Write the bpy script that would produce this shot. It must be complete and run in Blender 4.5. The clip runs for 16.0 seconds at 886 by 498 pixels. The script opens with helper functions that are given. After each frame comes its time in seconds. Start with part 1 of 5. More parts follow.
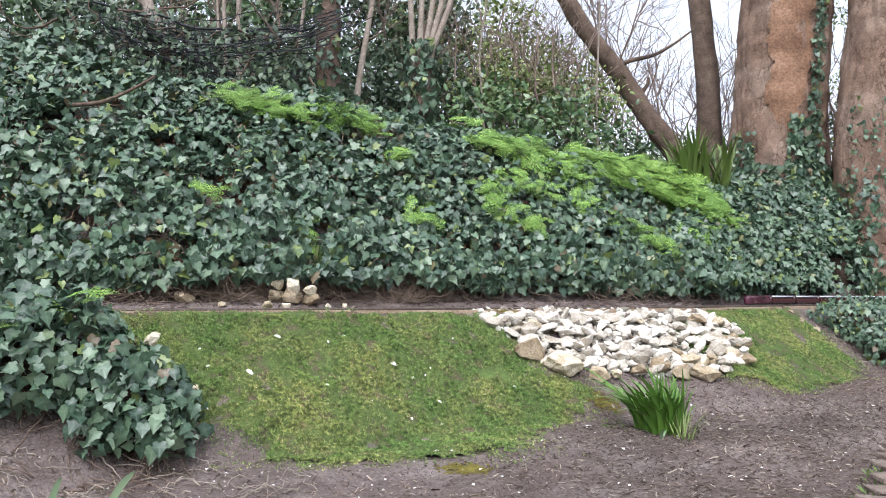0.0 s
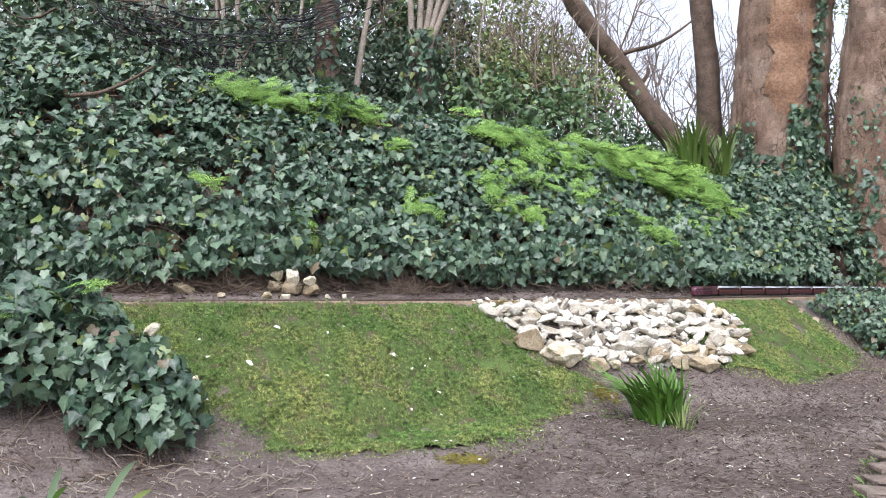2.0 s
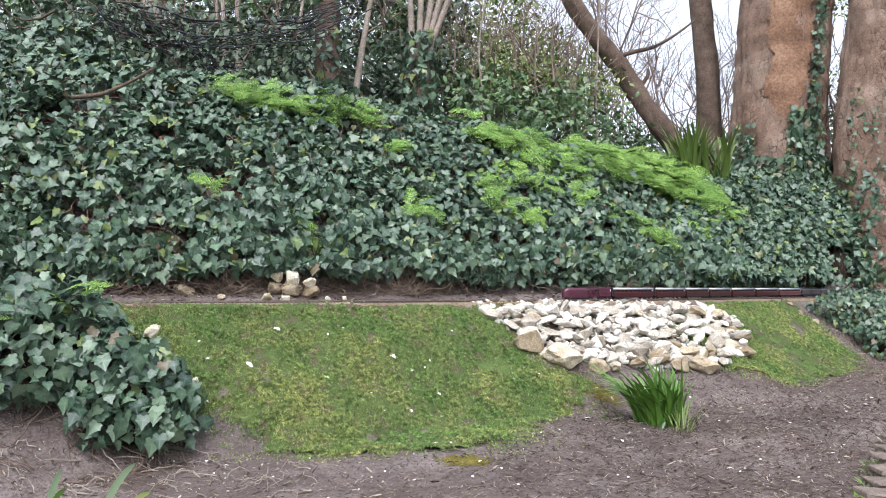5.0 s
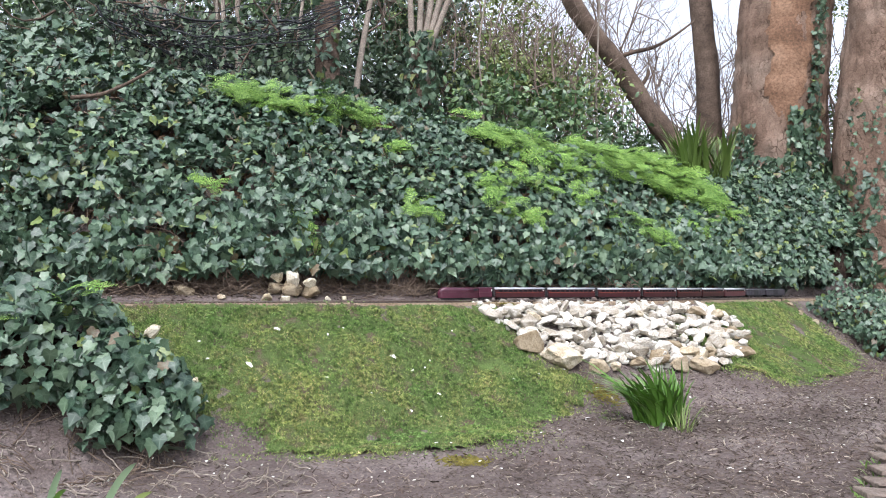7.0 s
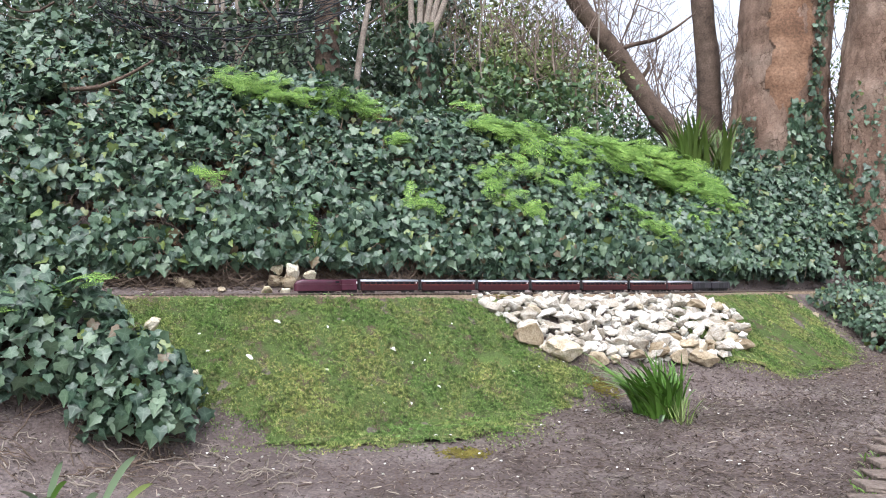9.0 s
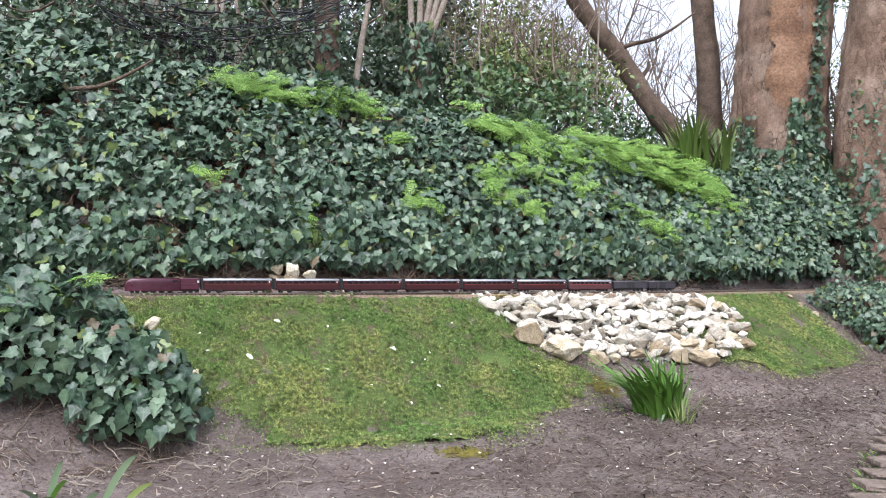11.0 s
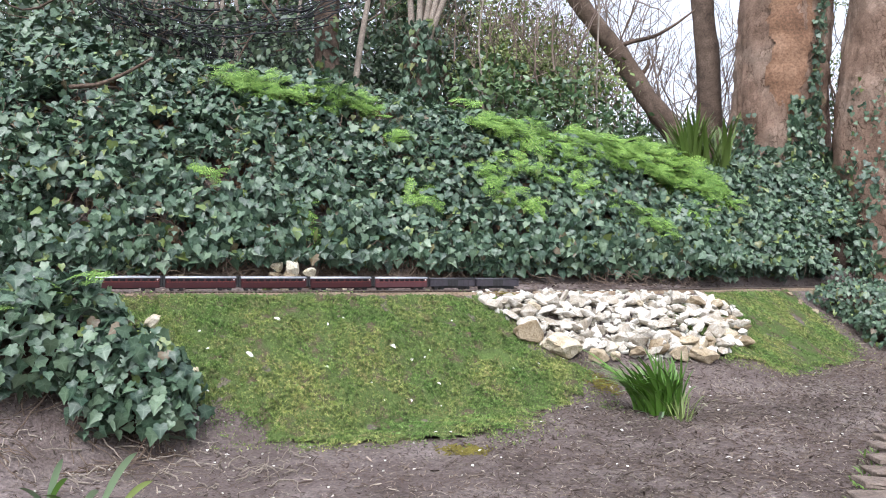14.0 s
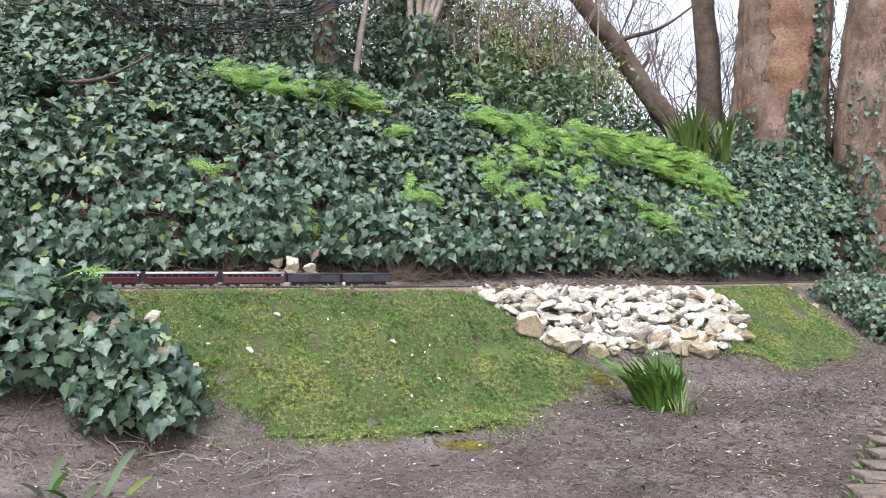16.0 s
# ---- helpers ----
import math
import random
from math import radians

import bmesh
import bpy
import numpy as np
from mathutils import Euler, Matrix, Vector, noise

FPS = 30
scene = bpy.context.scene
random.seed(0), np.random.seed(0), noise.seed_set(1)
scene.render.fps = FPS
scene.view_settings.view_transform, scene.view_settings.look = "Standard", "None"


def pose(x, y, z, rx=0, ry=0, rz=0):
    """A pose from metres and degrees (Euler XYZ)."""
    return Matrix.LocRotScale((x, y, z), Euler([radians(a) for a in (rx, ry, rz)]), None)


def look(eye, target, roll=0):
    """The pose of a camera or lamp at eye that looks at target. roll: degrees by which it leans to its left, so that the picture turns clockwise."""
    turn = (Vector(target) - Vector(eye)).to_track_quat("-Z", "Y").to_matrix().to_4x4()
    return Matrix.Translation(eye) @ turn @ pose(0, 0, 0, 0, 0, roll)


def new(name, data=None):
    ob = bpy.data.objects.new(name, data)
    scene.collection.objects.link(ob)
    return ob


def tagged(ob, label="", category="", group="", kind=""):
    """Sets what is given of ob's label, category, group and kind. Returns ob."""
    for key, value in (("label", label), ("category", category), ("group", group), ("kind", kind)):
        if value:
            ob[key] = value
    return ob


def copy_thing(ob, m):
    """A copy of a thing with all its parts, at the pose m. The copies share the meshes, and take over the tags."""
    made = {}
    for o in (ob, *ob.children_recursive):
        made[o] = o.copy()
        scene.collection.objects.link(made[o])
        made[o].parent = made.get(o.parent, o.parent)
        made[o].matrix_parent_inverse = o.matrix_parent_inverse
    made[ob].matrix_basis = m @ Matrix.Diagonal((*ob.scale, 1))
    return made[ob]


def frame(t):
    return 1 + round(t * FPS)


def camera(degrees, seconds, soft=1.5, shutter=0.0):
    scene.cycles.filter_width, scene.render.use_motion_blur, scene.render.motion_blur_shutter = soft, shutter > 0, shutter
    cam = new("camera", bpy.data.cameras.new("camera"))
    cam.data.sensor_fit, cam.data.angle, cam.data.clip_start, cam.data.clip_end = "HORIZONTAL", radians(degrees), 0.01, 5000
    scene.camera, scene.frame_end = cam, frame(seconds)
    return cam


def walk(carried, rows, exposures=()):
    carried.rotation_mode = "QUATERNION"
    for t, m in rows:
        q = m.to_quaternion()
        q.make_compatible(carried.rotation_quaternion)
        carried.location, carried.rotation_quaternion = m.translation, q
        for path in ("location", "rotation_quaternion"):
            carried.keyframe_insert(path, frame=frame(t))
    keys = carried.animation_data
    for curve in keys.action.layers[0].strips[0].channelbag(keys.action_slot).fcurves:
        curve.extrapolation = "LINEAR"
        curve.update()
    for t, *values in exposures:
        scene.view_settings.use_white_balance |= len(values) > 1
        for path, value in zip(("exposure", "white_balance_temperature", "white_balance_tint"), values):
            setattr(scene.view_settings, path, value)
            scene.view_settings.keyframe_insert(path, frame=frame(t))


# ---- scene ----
# The eye stands still at a crouching height over a garden path; only the tilt creeps down.
EYE = (0.0, 0.0, 0.85)
LENS = 58.0
cam = camera(LENS, 16.0, soft=1.0)
TILT = (
    (0.0, 3.12, 0.04, 0.01), (0.5, 3.00, 0.03, 0.015), (1.0, 2.71, 0.01, 0.01), (1.5, 2.49, 0.01, 0.02), (2.0, 2.465, 0.0, 0.01),
    (2.5, 2.485, 0.01, 0.03), (3.0, 2.545, 0.01, 0.03), (3.5, 2.566, 0.0, 0.02), (4.0, 2.589, 0.0, 0.0), (6.5, 2.565, 0.0, 0.015),
    (7.0, 2.593, 0.0, 0.0), (7.5, 2.509, 0.0, 0.0), (8.0, 2.308, 0.0, 0.045), (8.5, 2.13, 0.0, 0.055), (9.0, 2.067, 0.0, 0.05),
    (11.5, 1.999, 0.0, 0.01), (12.0, 1.972, 0.0, 0.0), (12.5, 1.981, -0.01, -0.015), (13.0, 1.903, -0.01, -0.01), (13.5, 1.878, -0.01, 0.0),
    (14.0, 1.859, -0.01, -0.02), (14.5, 1.854, -0.015, -0.045), (15.0, 1.757, -0.015, -0.065), (15.5, 1.635, -0.015, -0.075), (16.0, 1.517, -0.015, -0.09))
walk(cam, [(t, pose(*EYE, 90 + tilt, 0, yaw) @ pose(0, 0, 0, 0, 0, roll)) for t, tilt, yaw, roll in TILT], [(0.0, 0.58, 6000, 14.0), (16.0, 0.58, 6000, 14.0)])

# Overcast spring daylight.
SUN_UP, SUN_TURN = 55.0, 200.0
world = bpy.data.worlds.new("world")
scene.world = world
world.use_nodes = True
wn, wl = world.node_tree.nodes, world.node_tree.links
sky = wn.new("ShaderNodeTexSky")
sky.sky_type, sky.sun_disc = "NISHITA", False
sky.sun_elevation, sky.sun_rotation = radians(SUN_UP), radians(SUN_TURN)
sky.dust_density = 4.0
grey = wn.new("ShaderNodeHueSaturation")
grey.inputs["Saturation"].default_value = 0.32
wl.new(sky.outputs[0], grey.inputs["Color"])
wl.new(grey.outputs[0], wn["Background"].inputs["Color"])
wn["Background"].inputs["Strength"].default_value = 0.25
sun_data = bpy.data.lights.new("sun", "SUN")
sun_data.energy, sun_data.angle, sun_data.color = 0.8, radians(25), (1.0, 0.97, 0.93)
sun = new("sun", sun_data)
sun.matrix_world = look((0, 0, 20), (20 * math.sin(radians(-SUN_TURN)) * -0.7, -20 * math.cos(radians(SUN_TURN)) * 0.7, 0))
# ---- materials ----
def material(name, build, rough=0.8, spec=0.5, metal=0.0, bump=0.0, bump_scale=60.0, detail=6.0):
    m = bpy.data.materials.new(name)
    m.use_nodes = True
    n, l = m.node_tree.nodes, m.node_tree.links
    b = n["Principled BSDF"]
    b.inputs["Roughness"].default_value = rough
    b.inputs["Specular IOR Level"].default_value = spec
    b.inputs["Metallic"].default_value = metal
    col = build(n, l)
    l.new(col, b.inputs["Base Color"])
    if bump:
        t = n.new("ShaderNodeTexNoise")
        t.inputs["Scale"].default_value, t.inputs["Detail"].default_value = bump_scale, detail
        g = n.new("ShaderNodeNewGeometry")
        l.new(g.outputs["Position"], t.inputs["Vector"])
        k = n.new("ShaderNodeBump")
        k.inputs["Strength"].default_value, k.inputs["Distance"].default_value = bump, 0.01
        l.new(t.outputs[0], k.inputs["Height"])
        l.new(k.outputs[0], b.inputs["Normal"])
    return m


def ramp(n, l, fac, *stops):
    r = n.new("ShaderNodeValToRGB")
    e = r.color_ramp.elements
    while len(e) < len(stops):
        e.new(0.5)
    for el, (p, c) in zip(e, stops):
        el.position, el.color = p, (*c, 1)
    l.new(fac, r.inputs[0])
    return r.outputs[0]


def speckle(n, l, scale, detail=5.0, rough=0.6, local=False):
    t = n.new("ShaderNodeTexNoise")
    t.inputs["Scale"].default_value, t.inputs["Detail"].default_value, t.inputs["Roughness"].default_value = scale, detail, rough
    if local:
        g = n.new("ShaderNodeTexCoord")
        l.new(g.outputs["Object"], t.inputs["Vector"])
    else:
        g = n.new("ShaderNodeNewGeometry")
        l.new(g.outputs["Position"], t.inputs["Vector"])
    return t.outputs[0]


def blend(n, l, fac, a, b, kind="MIX"):
    m = n.new("ShaderNodeMix")
    m.data_type, m.blend_type = "RGBA", kind
    for sock, v in ((m.inputs[0], fac), (m.inputs[6], a), (m.inputs[7], b)):
        if isinstance(v, (int, float)):
            sock.default_value = v
        elif isinstance(v, tuple):
            sock.default_value = (*v, 1)
        else:
            l.new(v, sock)
    return m.outputs[2]


def noisy(scale, *stops, fine=None, local=False):
    """A colour from coarse noise, darkened and lightened by fine noise."""
    def build(n, l):
        c = ramp(n, l, speckle(n, l, scale, local=local), *stops)
        if fine:
            f = ramp(n, l, speckle(n, l, fine, local=local), (0.3, (0.55, 0.55, 0.55)), (0.7, (1.25, 1.25, 1.25)))
            c = blend(n, l, 1.0, c, f, "MULTIPLY")
        return c
    return build


def foliage(dark, mid, light, odd=None, veins=False, by_object=False, patch=None, dead=None):
    """Leaf colour: every leaf its own shade; a few odd ones; paler veins."""
    def build(n, l):
        if by_object:
            rnd = n.new("ShaderNodeObjectInfo").outputs["Random"]
        else:
            rnd = n.new("ShaderNodeNewGeometry").outputs["Random Per Island"]
        stops = [(0.05, dark), (0.5, mid), (0.9, light)]
        if odd:
            stops += [(0.93, light), (0.94, odd), (0.975, odd)]
        if dead:
            stops += [(0.99, dead)]
        c = ramp(n, l, rnd, *stops)
        c = blend(n, l, 1.0, c, ramp(n, l, speckle(n, l, 2.2, 3), (0.3, (0.8, 0.85, 0.8)), (0.7, (1.15, 1.12, 1.05))), "MULTIPLY")
        if patch:
            c = blend(n, l, ramp(n, l, speckle(n, l, 9, 6), (0.54, (0, 0, 0)), (0.66, (0.6, 0.6, 0.6))), c, patch)
            c = blend(n, l, 1.0, c, ramp(n, l, speckle(n, l, 4, 4), (0.40, (0.72, 0.88, 0.72)), (0.60, (1.28, 1.12, 1.08))), "MULTIPLY")
            c = blend(n, l, 1.0, c, ramp(n, l, speckle(n, l, 48, 4), (0.37, (0.32, 0.36, 0.32)), (0.61, (1.58, 1.55, 1.5))), "MULTIPLY")
        if veins:
            a = n.new("ShaderNodeAttribute")
            a.attribute_name = "vein"
            p = n.new("ShaderNodeMath")
            p.operation = "POWER"
            p.inputs[1].default_value = 5.0
            l.new(a.outputs["Fac"], p.inputs[0])
            k = n.new("ShaderNodeMath")
            k.operation = "MULTIPLY"
            k.inputs[1].default_value = 0.26
            l.new(p.outputs[0], k.inputs[0])
            c = blend(n, l, k.outputs[0], c, (0.30, 0.40, 0.28))
        return c
    return build


IVY = ((0.021, 0.051, 0.031), (0.058, 0.108, 0.064), (0.118, 0.180, 0.108), (0.14, 0.19, 0.045))
M_ivy = material("ivy_leaf", foliage(*IVY, veins=True, dead=(0.13, 0.095, 0.055)), rough=0.40, spec=0.55, bump=0.15, bump_scale=90)
M_ivy_one = material("ivy_leaf_single", foliage(*IVY[:3], veins=True, by_object=True), rough=0.40, spec=0.55, bump=0.15, bump_scale=90)
M_fern = material("parsley_leaf", foliage((0.075, 0.165, 0.025), (0.15, 0.275, 0.048), (0.26, 0.40, 0.10)), rough=0.55, spec=0.3)
M_daff = material("daffodil_leaf", foliage((0.025, 0.085, 0.010), (0.075, 0.18, 0.022), (0.18, 0.31, 0.06)), rough=0.4)
M_strap = material("strap_leaf", foliage((0.12, 0.20, 0.105), (0.19, 0.28, 0.165), (0.28, 0.37, 0.24)), rough=0.45)
M_iris = material("iris_leaf", foliage((0.03, 0.07, 0.015), (0.08, 0.135, 0.028), (0.17, 0.22, 0.055), (0.36, 0.30, 0.12)), rough=0.45)
M_laurel = material("evergreen_leaf", foliage((0.030, 0.066, 0.026), (0.062, 0.125, 0.046), (0.135, 0.21, 0.085)), rough=0.38, spec=0.6)
M_dark = material("dark_leaf", foliage((0.030, 0.056, 0.034), (0.060, 0.10, 0.058), (0.13, 0.18, 0.11)), rough=0.4)
M_olive = material("olive_leaf", foliage((0.09, 0.14, 0.03), (0.18, 0.25, 0.07), (0.30, 0.34, 0.14)), rough=0.6)
M_grass = material("turf_blade", foliage((0.10, 0.16, 0.048), (0.195, 0.27, 0.095), (0.29, 0.355, 0.145), (0.40, 0.36, 0.22), patch=(0.22, 0.185, 0.125)), rough=0.7, spec=0.2)
M_weed = material("weed_leaf", foliage((0.08, 0.16, 0.03), (0.13, 0.23, 0.05), (0.2, 0.3, 0.09)), rough=0.6, spec=0.3)
M_petal = material("fallen_petal", noisy(40, (0.3, (0.6, 0.6, 0.55)), (0.7, (0.75, 0.75, 0.7))), rough=0.8)
M_litter = material("leaf_litter", foliage((0.045, 0.033, 0.028), (0.092, 0.068, 0.058), (0.175, 0.138, 0.118), (0.36, 0.31, 0.26)), rough=0.85, spec=0.2)
M_straw = material("dry_straw", foliage((0.05, 0.036, 0.029), (0.13, 0.10, 0.08), (0.27, 0.22, 0.18), (0.40, 0.35, 0.29)), rough=0.8, spec=0.2)
M_dead = material("dead_ivy_leaf", foliage((0.055, 0.03, 0.02), (0.13, 0.078, 0.048), (0.24, 0.16, 0.10)), rough=0.8, spec=0.2)
M_stem = material("ivy_stem", noisy(14, (0.3, (0.09, 0.06, 0.04)), (0.7, (0.21, 0.155, 0.11)), fine=160), rough=0.85, bump=0.4, bump_scale=180)
M_soil = material("bare_soil", noisy(3.0, (0.32, (0.098, 0.076, 0.068)), (0.5, (0.158, 0.127, 0.115)), (0.68, (0.23, 0.192, 0.178)), fine=75), rough=0.95, spec=0.15, bump=0.9, bump_scale=120)
# near-black: shade inside the ivy and the hollow is painted as this colour
M_shade_core = material("core_shade", noisy(12, (0.3, (0.028, 0.02, 0.015)), (0.7, (0.07, 0.05, 0.038)), fine=90), rough=0.95, spec=0.1, bump=0.9, bump_scale=90)
M_turf = material("turf_base", noisy(9, (0.38, (0.13, 0.10, 0.07)), (0.47, (0.085, 0.115, 0.04)), (0.7, (0.115, 0.175, 0.05)), fine=110), rough=0.95, spec=0.1, bump=1.0, bump_scale=140)
M_moss = material("yellow_moss", noisy(30, (0.3, (0.13, 0.11, 0.03)), (0.7, (0.22, 0.19, 0.045)), fine=200), rough=0.95, spec=0.1, bump=0.8, bump_scale=200)
def stone_colour(a, b, c):
    def build(n, l):
        rnd = n.new("ShaderNodeObjectInfo").outputs["Random"]
        base = ramp(n, l, rnd, (0.1, a), (0.55, b), (0.9, c))
        stain = ramp(n, l, speckle(n, l, 16, 6), (0.40, (0.60, 0.53, 0.42)), (0.56, (1.08, 1.08, 1.08)))
        fine = ramp(n, l, speckle(n, l, 120, 4), (0.34, (0.62, 0.59, 0.54)), (0.52, (1.05, 1.05, 1.05)))
        return blend(n, l, 1.0, blend(n, l, 0.6, base, stain, "MULTIPLY"), fine, "MULTIPLY")
    return build
M_white = material("white_stone", stone_colour((0.40, 0.37, 0.31), (0.60, 0.575, 0.51), (0.74, 0.72, 0.67)), rough=0.85, spec=0.25, bump=0.6, bump_scale=60)
M_cream = material("cream_stone", stone_colour((0.30, 0.245, 0.165), (0.44, 0.375, 0.265), (0.56, 0.50, 0.38)), rough=0.9, spec=0.2, bump=0.7, bump_scale=50)
M_buff = material("buff_stone", stone_colour((0.58, 0.53, 0.38), (0.66, 0.61, 0.46), (0.72, 0.68, 0.56)), rough=0.9, spec=0.2, bump=0.6, bump_scale=50)
M_rubble = material("flint_rubble", foliage((0.2, 0.18, 0.15), (0.38, 0.36, 0.32), (0.6, 0.58, 0.54)), rough=0.9, spec=0.2, bump=0.5, bump_scale=60)
M_plank = material("weathered_plank", noisy(9, (0.3, (0.13, 0.10, 0.08)), (0.7, (0.27, 0.22, 0.18)), fine=70), rough=0.9, spec=0.2, bump=0.8, bump_scale=60)
M_edging = material("edging_board", noisy(6, (0.3, (0.27, 0.19, 0.12)), (0.7, (0.46, 0.36, 0.25)), fine=90), rough=0.85, bump=0.4)
def bark(name, *stops, size=19.0):
    """Flaky bark: squarish plates whose broken edges are dark and sunk."""
    m = material(name, noisy(1.6, *stops), rough=0.9, spec=0.2, bump=0.8, bump_scale=45, detail=8)
    n, l = m.node_tree.nodes, m.node_tree.links
    g = n.new("ShaderNodeNewGeometry")
    t = n.new("ShaderNodeTexNoise")
    t.inputs["Scale"].default_value, t.inputs["Detail"].default_value = 7.0, 3.0
    l.new(g.outputs["Position"], t.inputs["Vector"])
    push = n.new("ShaderNodeVectorMath")
    push.operation = "MULTIPLY_ADD"
    push.inputs[1].default_value = (0.12, 0.12, 0.12)
    l.new(t.outputs["Color"], push.inputs[0])
    l.new(g.outputs["Position"], push.inputs[2])
    k = n.new("ShaderNodeMapping")
    k.inputs["Scale"].default_value = (size, size, size * 0.55)
    l.new(push.outputs[0], k.inputs["Vector"])
    cells = []
    for feature in ("F1", "F2"):
        v = n.new("ShaderNodeTexVoronoi")
        v.feature, v.distance = feature, "CHEBYCHEV"
        v.inputs["Scale"].default_value = 1.0
        l.new(k.outputs[0], v.inputs["Vector"])
        cells.append(v)
    gap = n.new("ShaderNodeMath")
    gap.operation = "SUBTRACT"
    l.new(cells[1].outputs["Distance"], gap.inputs[0])
    l.new(cells[0].outputs["Distance"], gap.inputs[1])
    broken = n.new("ShaderNodeMath")
    broken.operation = "MULTIPLY_ADD"
    broken.inputs[1].default_value = 0.28
    l.new(speckle(n, l, 5.5, 3), broken.inputs[0])
    l.new(gap.outputs[0], broken.inputs[2])
    edge = ramp(n, l, broken.outputs[0], (0.115, (0.45, 0.40, 0.36)), (0.145, (0.86, 0.84, 0.82)), (0.22, (1, 1, 1)))
    plate = ramp(n, l, cells[0].outputs["Color"], (0.2, (0.78, 0.76, 0.74)), (0.8, (1.14, 1.13, 1.13)))
    fine = ramp(n, l, speckle(n, l, 60), (0.3, (0.7, 0.7, 0.7)), (0.7, (1.22, 1.22, 1.22)))
    old = m.node_tree.nodes["Principled BSDF"].inputs["Base Color"].links[0].from_socket
    c = blend(n, l, 1.0, blend(n, l, 0.85, blend(n, l, 0.8, old, plate, "MULTIPLY"), edge, "MULTIPLY"), fine, "MULTIPLY")
    b = m.node_tree.nodes["Principled BSDF"]
    l.new(c, b.inputs["Base Color"])
    second = n.new("ShaderNodeBump")
    second.inputs["Strength"].default_value, second.inputs["Distance"].default_value = 0.9, 0.02
    l.new(edge, second.inputs["Height"])
    l.new(b.inputs["Normal"].links[0].from_socket, second.inputs["Normal"])
    l.new(second.outputs[0], b.inputs["Normal"])
    return m


M_bark = bark("red_bark", (0.3, (0.16, 0.106, 0.076)), (0.5, (0.215, 0.148, 0.109)), (0.75, (0.29, 0.228, 0.18)))
M_inner = material("bare_wood", noisy(3.5, (0.32, (0.15, 0.085, 0.052)), (0.5, (0.22, 0.128, 0.078)), (0.68, (0.29, 0.18, 0.115)), fine=42), rough=0.85, spec=0.2, bump=0.8, bump_scale=30)
M_bark2 = material("grey_bark", noisy(6, (0.3, (0.07, 0.05, 0.038)), (0.7, (0.19, 0.14, 0.105)), fine=60), rough=0.9, spec=0.2, bump=0.9, bump_scale=50)
M_pale = material("pale_bark", noisy(8, (0.3, (0.19, 0.155, 0.12)), (0.7, (0.37, 0.32, 0.26)), fine=70), rough=0.85, bump=0.5, bump_scale=70)
M_twig = material("twig_bark", noisy(8, (0.3, (0.12, 0.085, 0.065)), (0.7, (0.26, 0.2, 0.16))), rough=0.9)
M_maroon = material("maroon_paint", noisy(40, (0.3, (0.034, 0.007, 0.009)), (0.7, (0.05, 0.010, 0.012)), local=True), rough=0.3, spec=0.5)
M_maroon2 = material("pale_maroon_paint", noisy(40, (0.3, (0.075, 0.026, 0.03)), (0.7, (0.095, 0.033, 0.037)), local=True), rough=0.35)
M_loco = material("crimson_paint", noisy(30, (0.3, (0.06, 0.014, 0.026)), (0.7, (0.082, 0.021, 0.036)), local=True), rough=0.22, spec=0.6)
# glossy dark roofs: the sky's highlight is painted in as this light grey
M_roof_sheen = material("roof_sheen_grey", noisy(50, (0.3, (0.30, 0.31, 0.335)), (0.7, (0.42, 0.43, 0.45)), local=True), rough=0.25, spec=0.6)
M_black = material("black_metal", noisy(60, (0.3, (0.012, 0.012, 0.013)), (0.7, (0.03, 0.03, 0.03)), local=True), rough=0.55)
M_vangrey = material("van_grey_paint", noisy(40, (0.3, (0.034, 0.030, 0.037)), (0.7, (0.055, 0.049, 0.058)), local=True), rough=0.45)
M_vanroof = material("van_roof_paint", noisy(40, (0.3, (0.03, 0.03, 0.034)), (0.7, (0.05, 0.05, 0.056)), local=True), rough=0.4)
M_line = material("lining_paint", noisy(40, (0.3, (0.24, 0.05, 0.03)), (0.7, (0.3, 0.07, 0.04)), local=True), rough=0.4)
M_cream_paint = material("label_white", noisy(40, (0.3, (0.55, 0.53, 0.5)), (0.7, (0.65, 0.63, 0.6)), local=True), rough=0.5)
M_pane = material("coach_window", noisy(40, (0.3, (0.01, 0.01, 0.012)), (0.7, (0.022, 0.022, 0.025)), local=True), rough=0.25, spec=0.25)
M_rail = material("rail_steel", noisy(30, (0.3, (0.16, 0.12, 0.10)), (0.7, (0.28, 0.24, 0.21))), rough=0.5, metal=0.7)
M_ballast = material("dark_ballast", noisy(40, (0.3, (0.035, 0.029, 0.027)), (0.7, (0.10, 0.085, 0.078)), fine=220), rough=0.95, spec=0.15, bump=0.9, bump_scale=200)
M_net = material("dark_netting", noisy(30, (0.3, (0.008, 0.01, 0.012)), (0.7, (0.02, 0.022, 0.025))), rough=0.7)
# ---- making meshes ----
rng = np.random.default_rng(7)


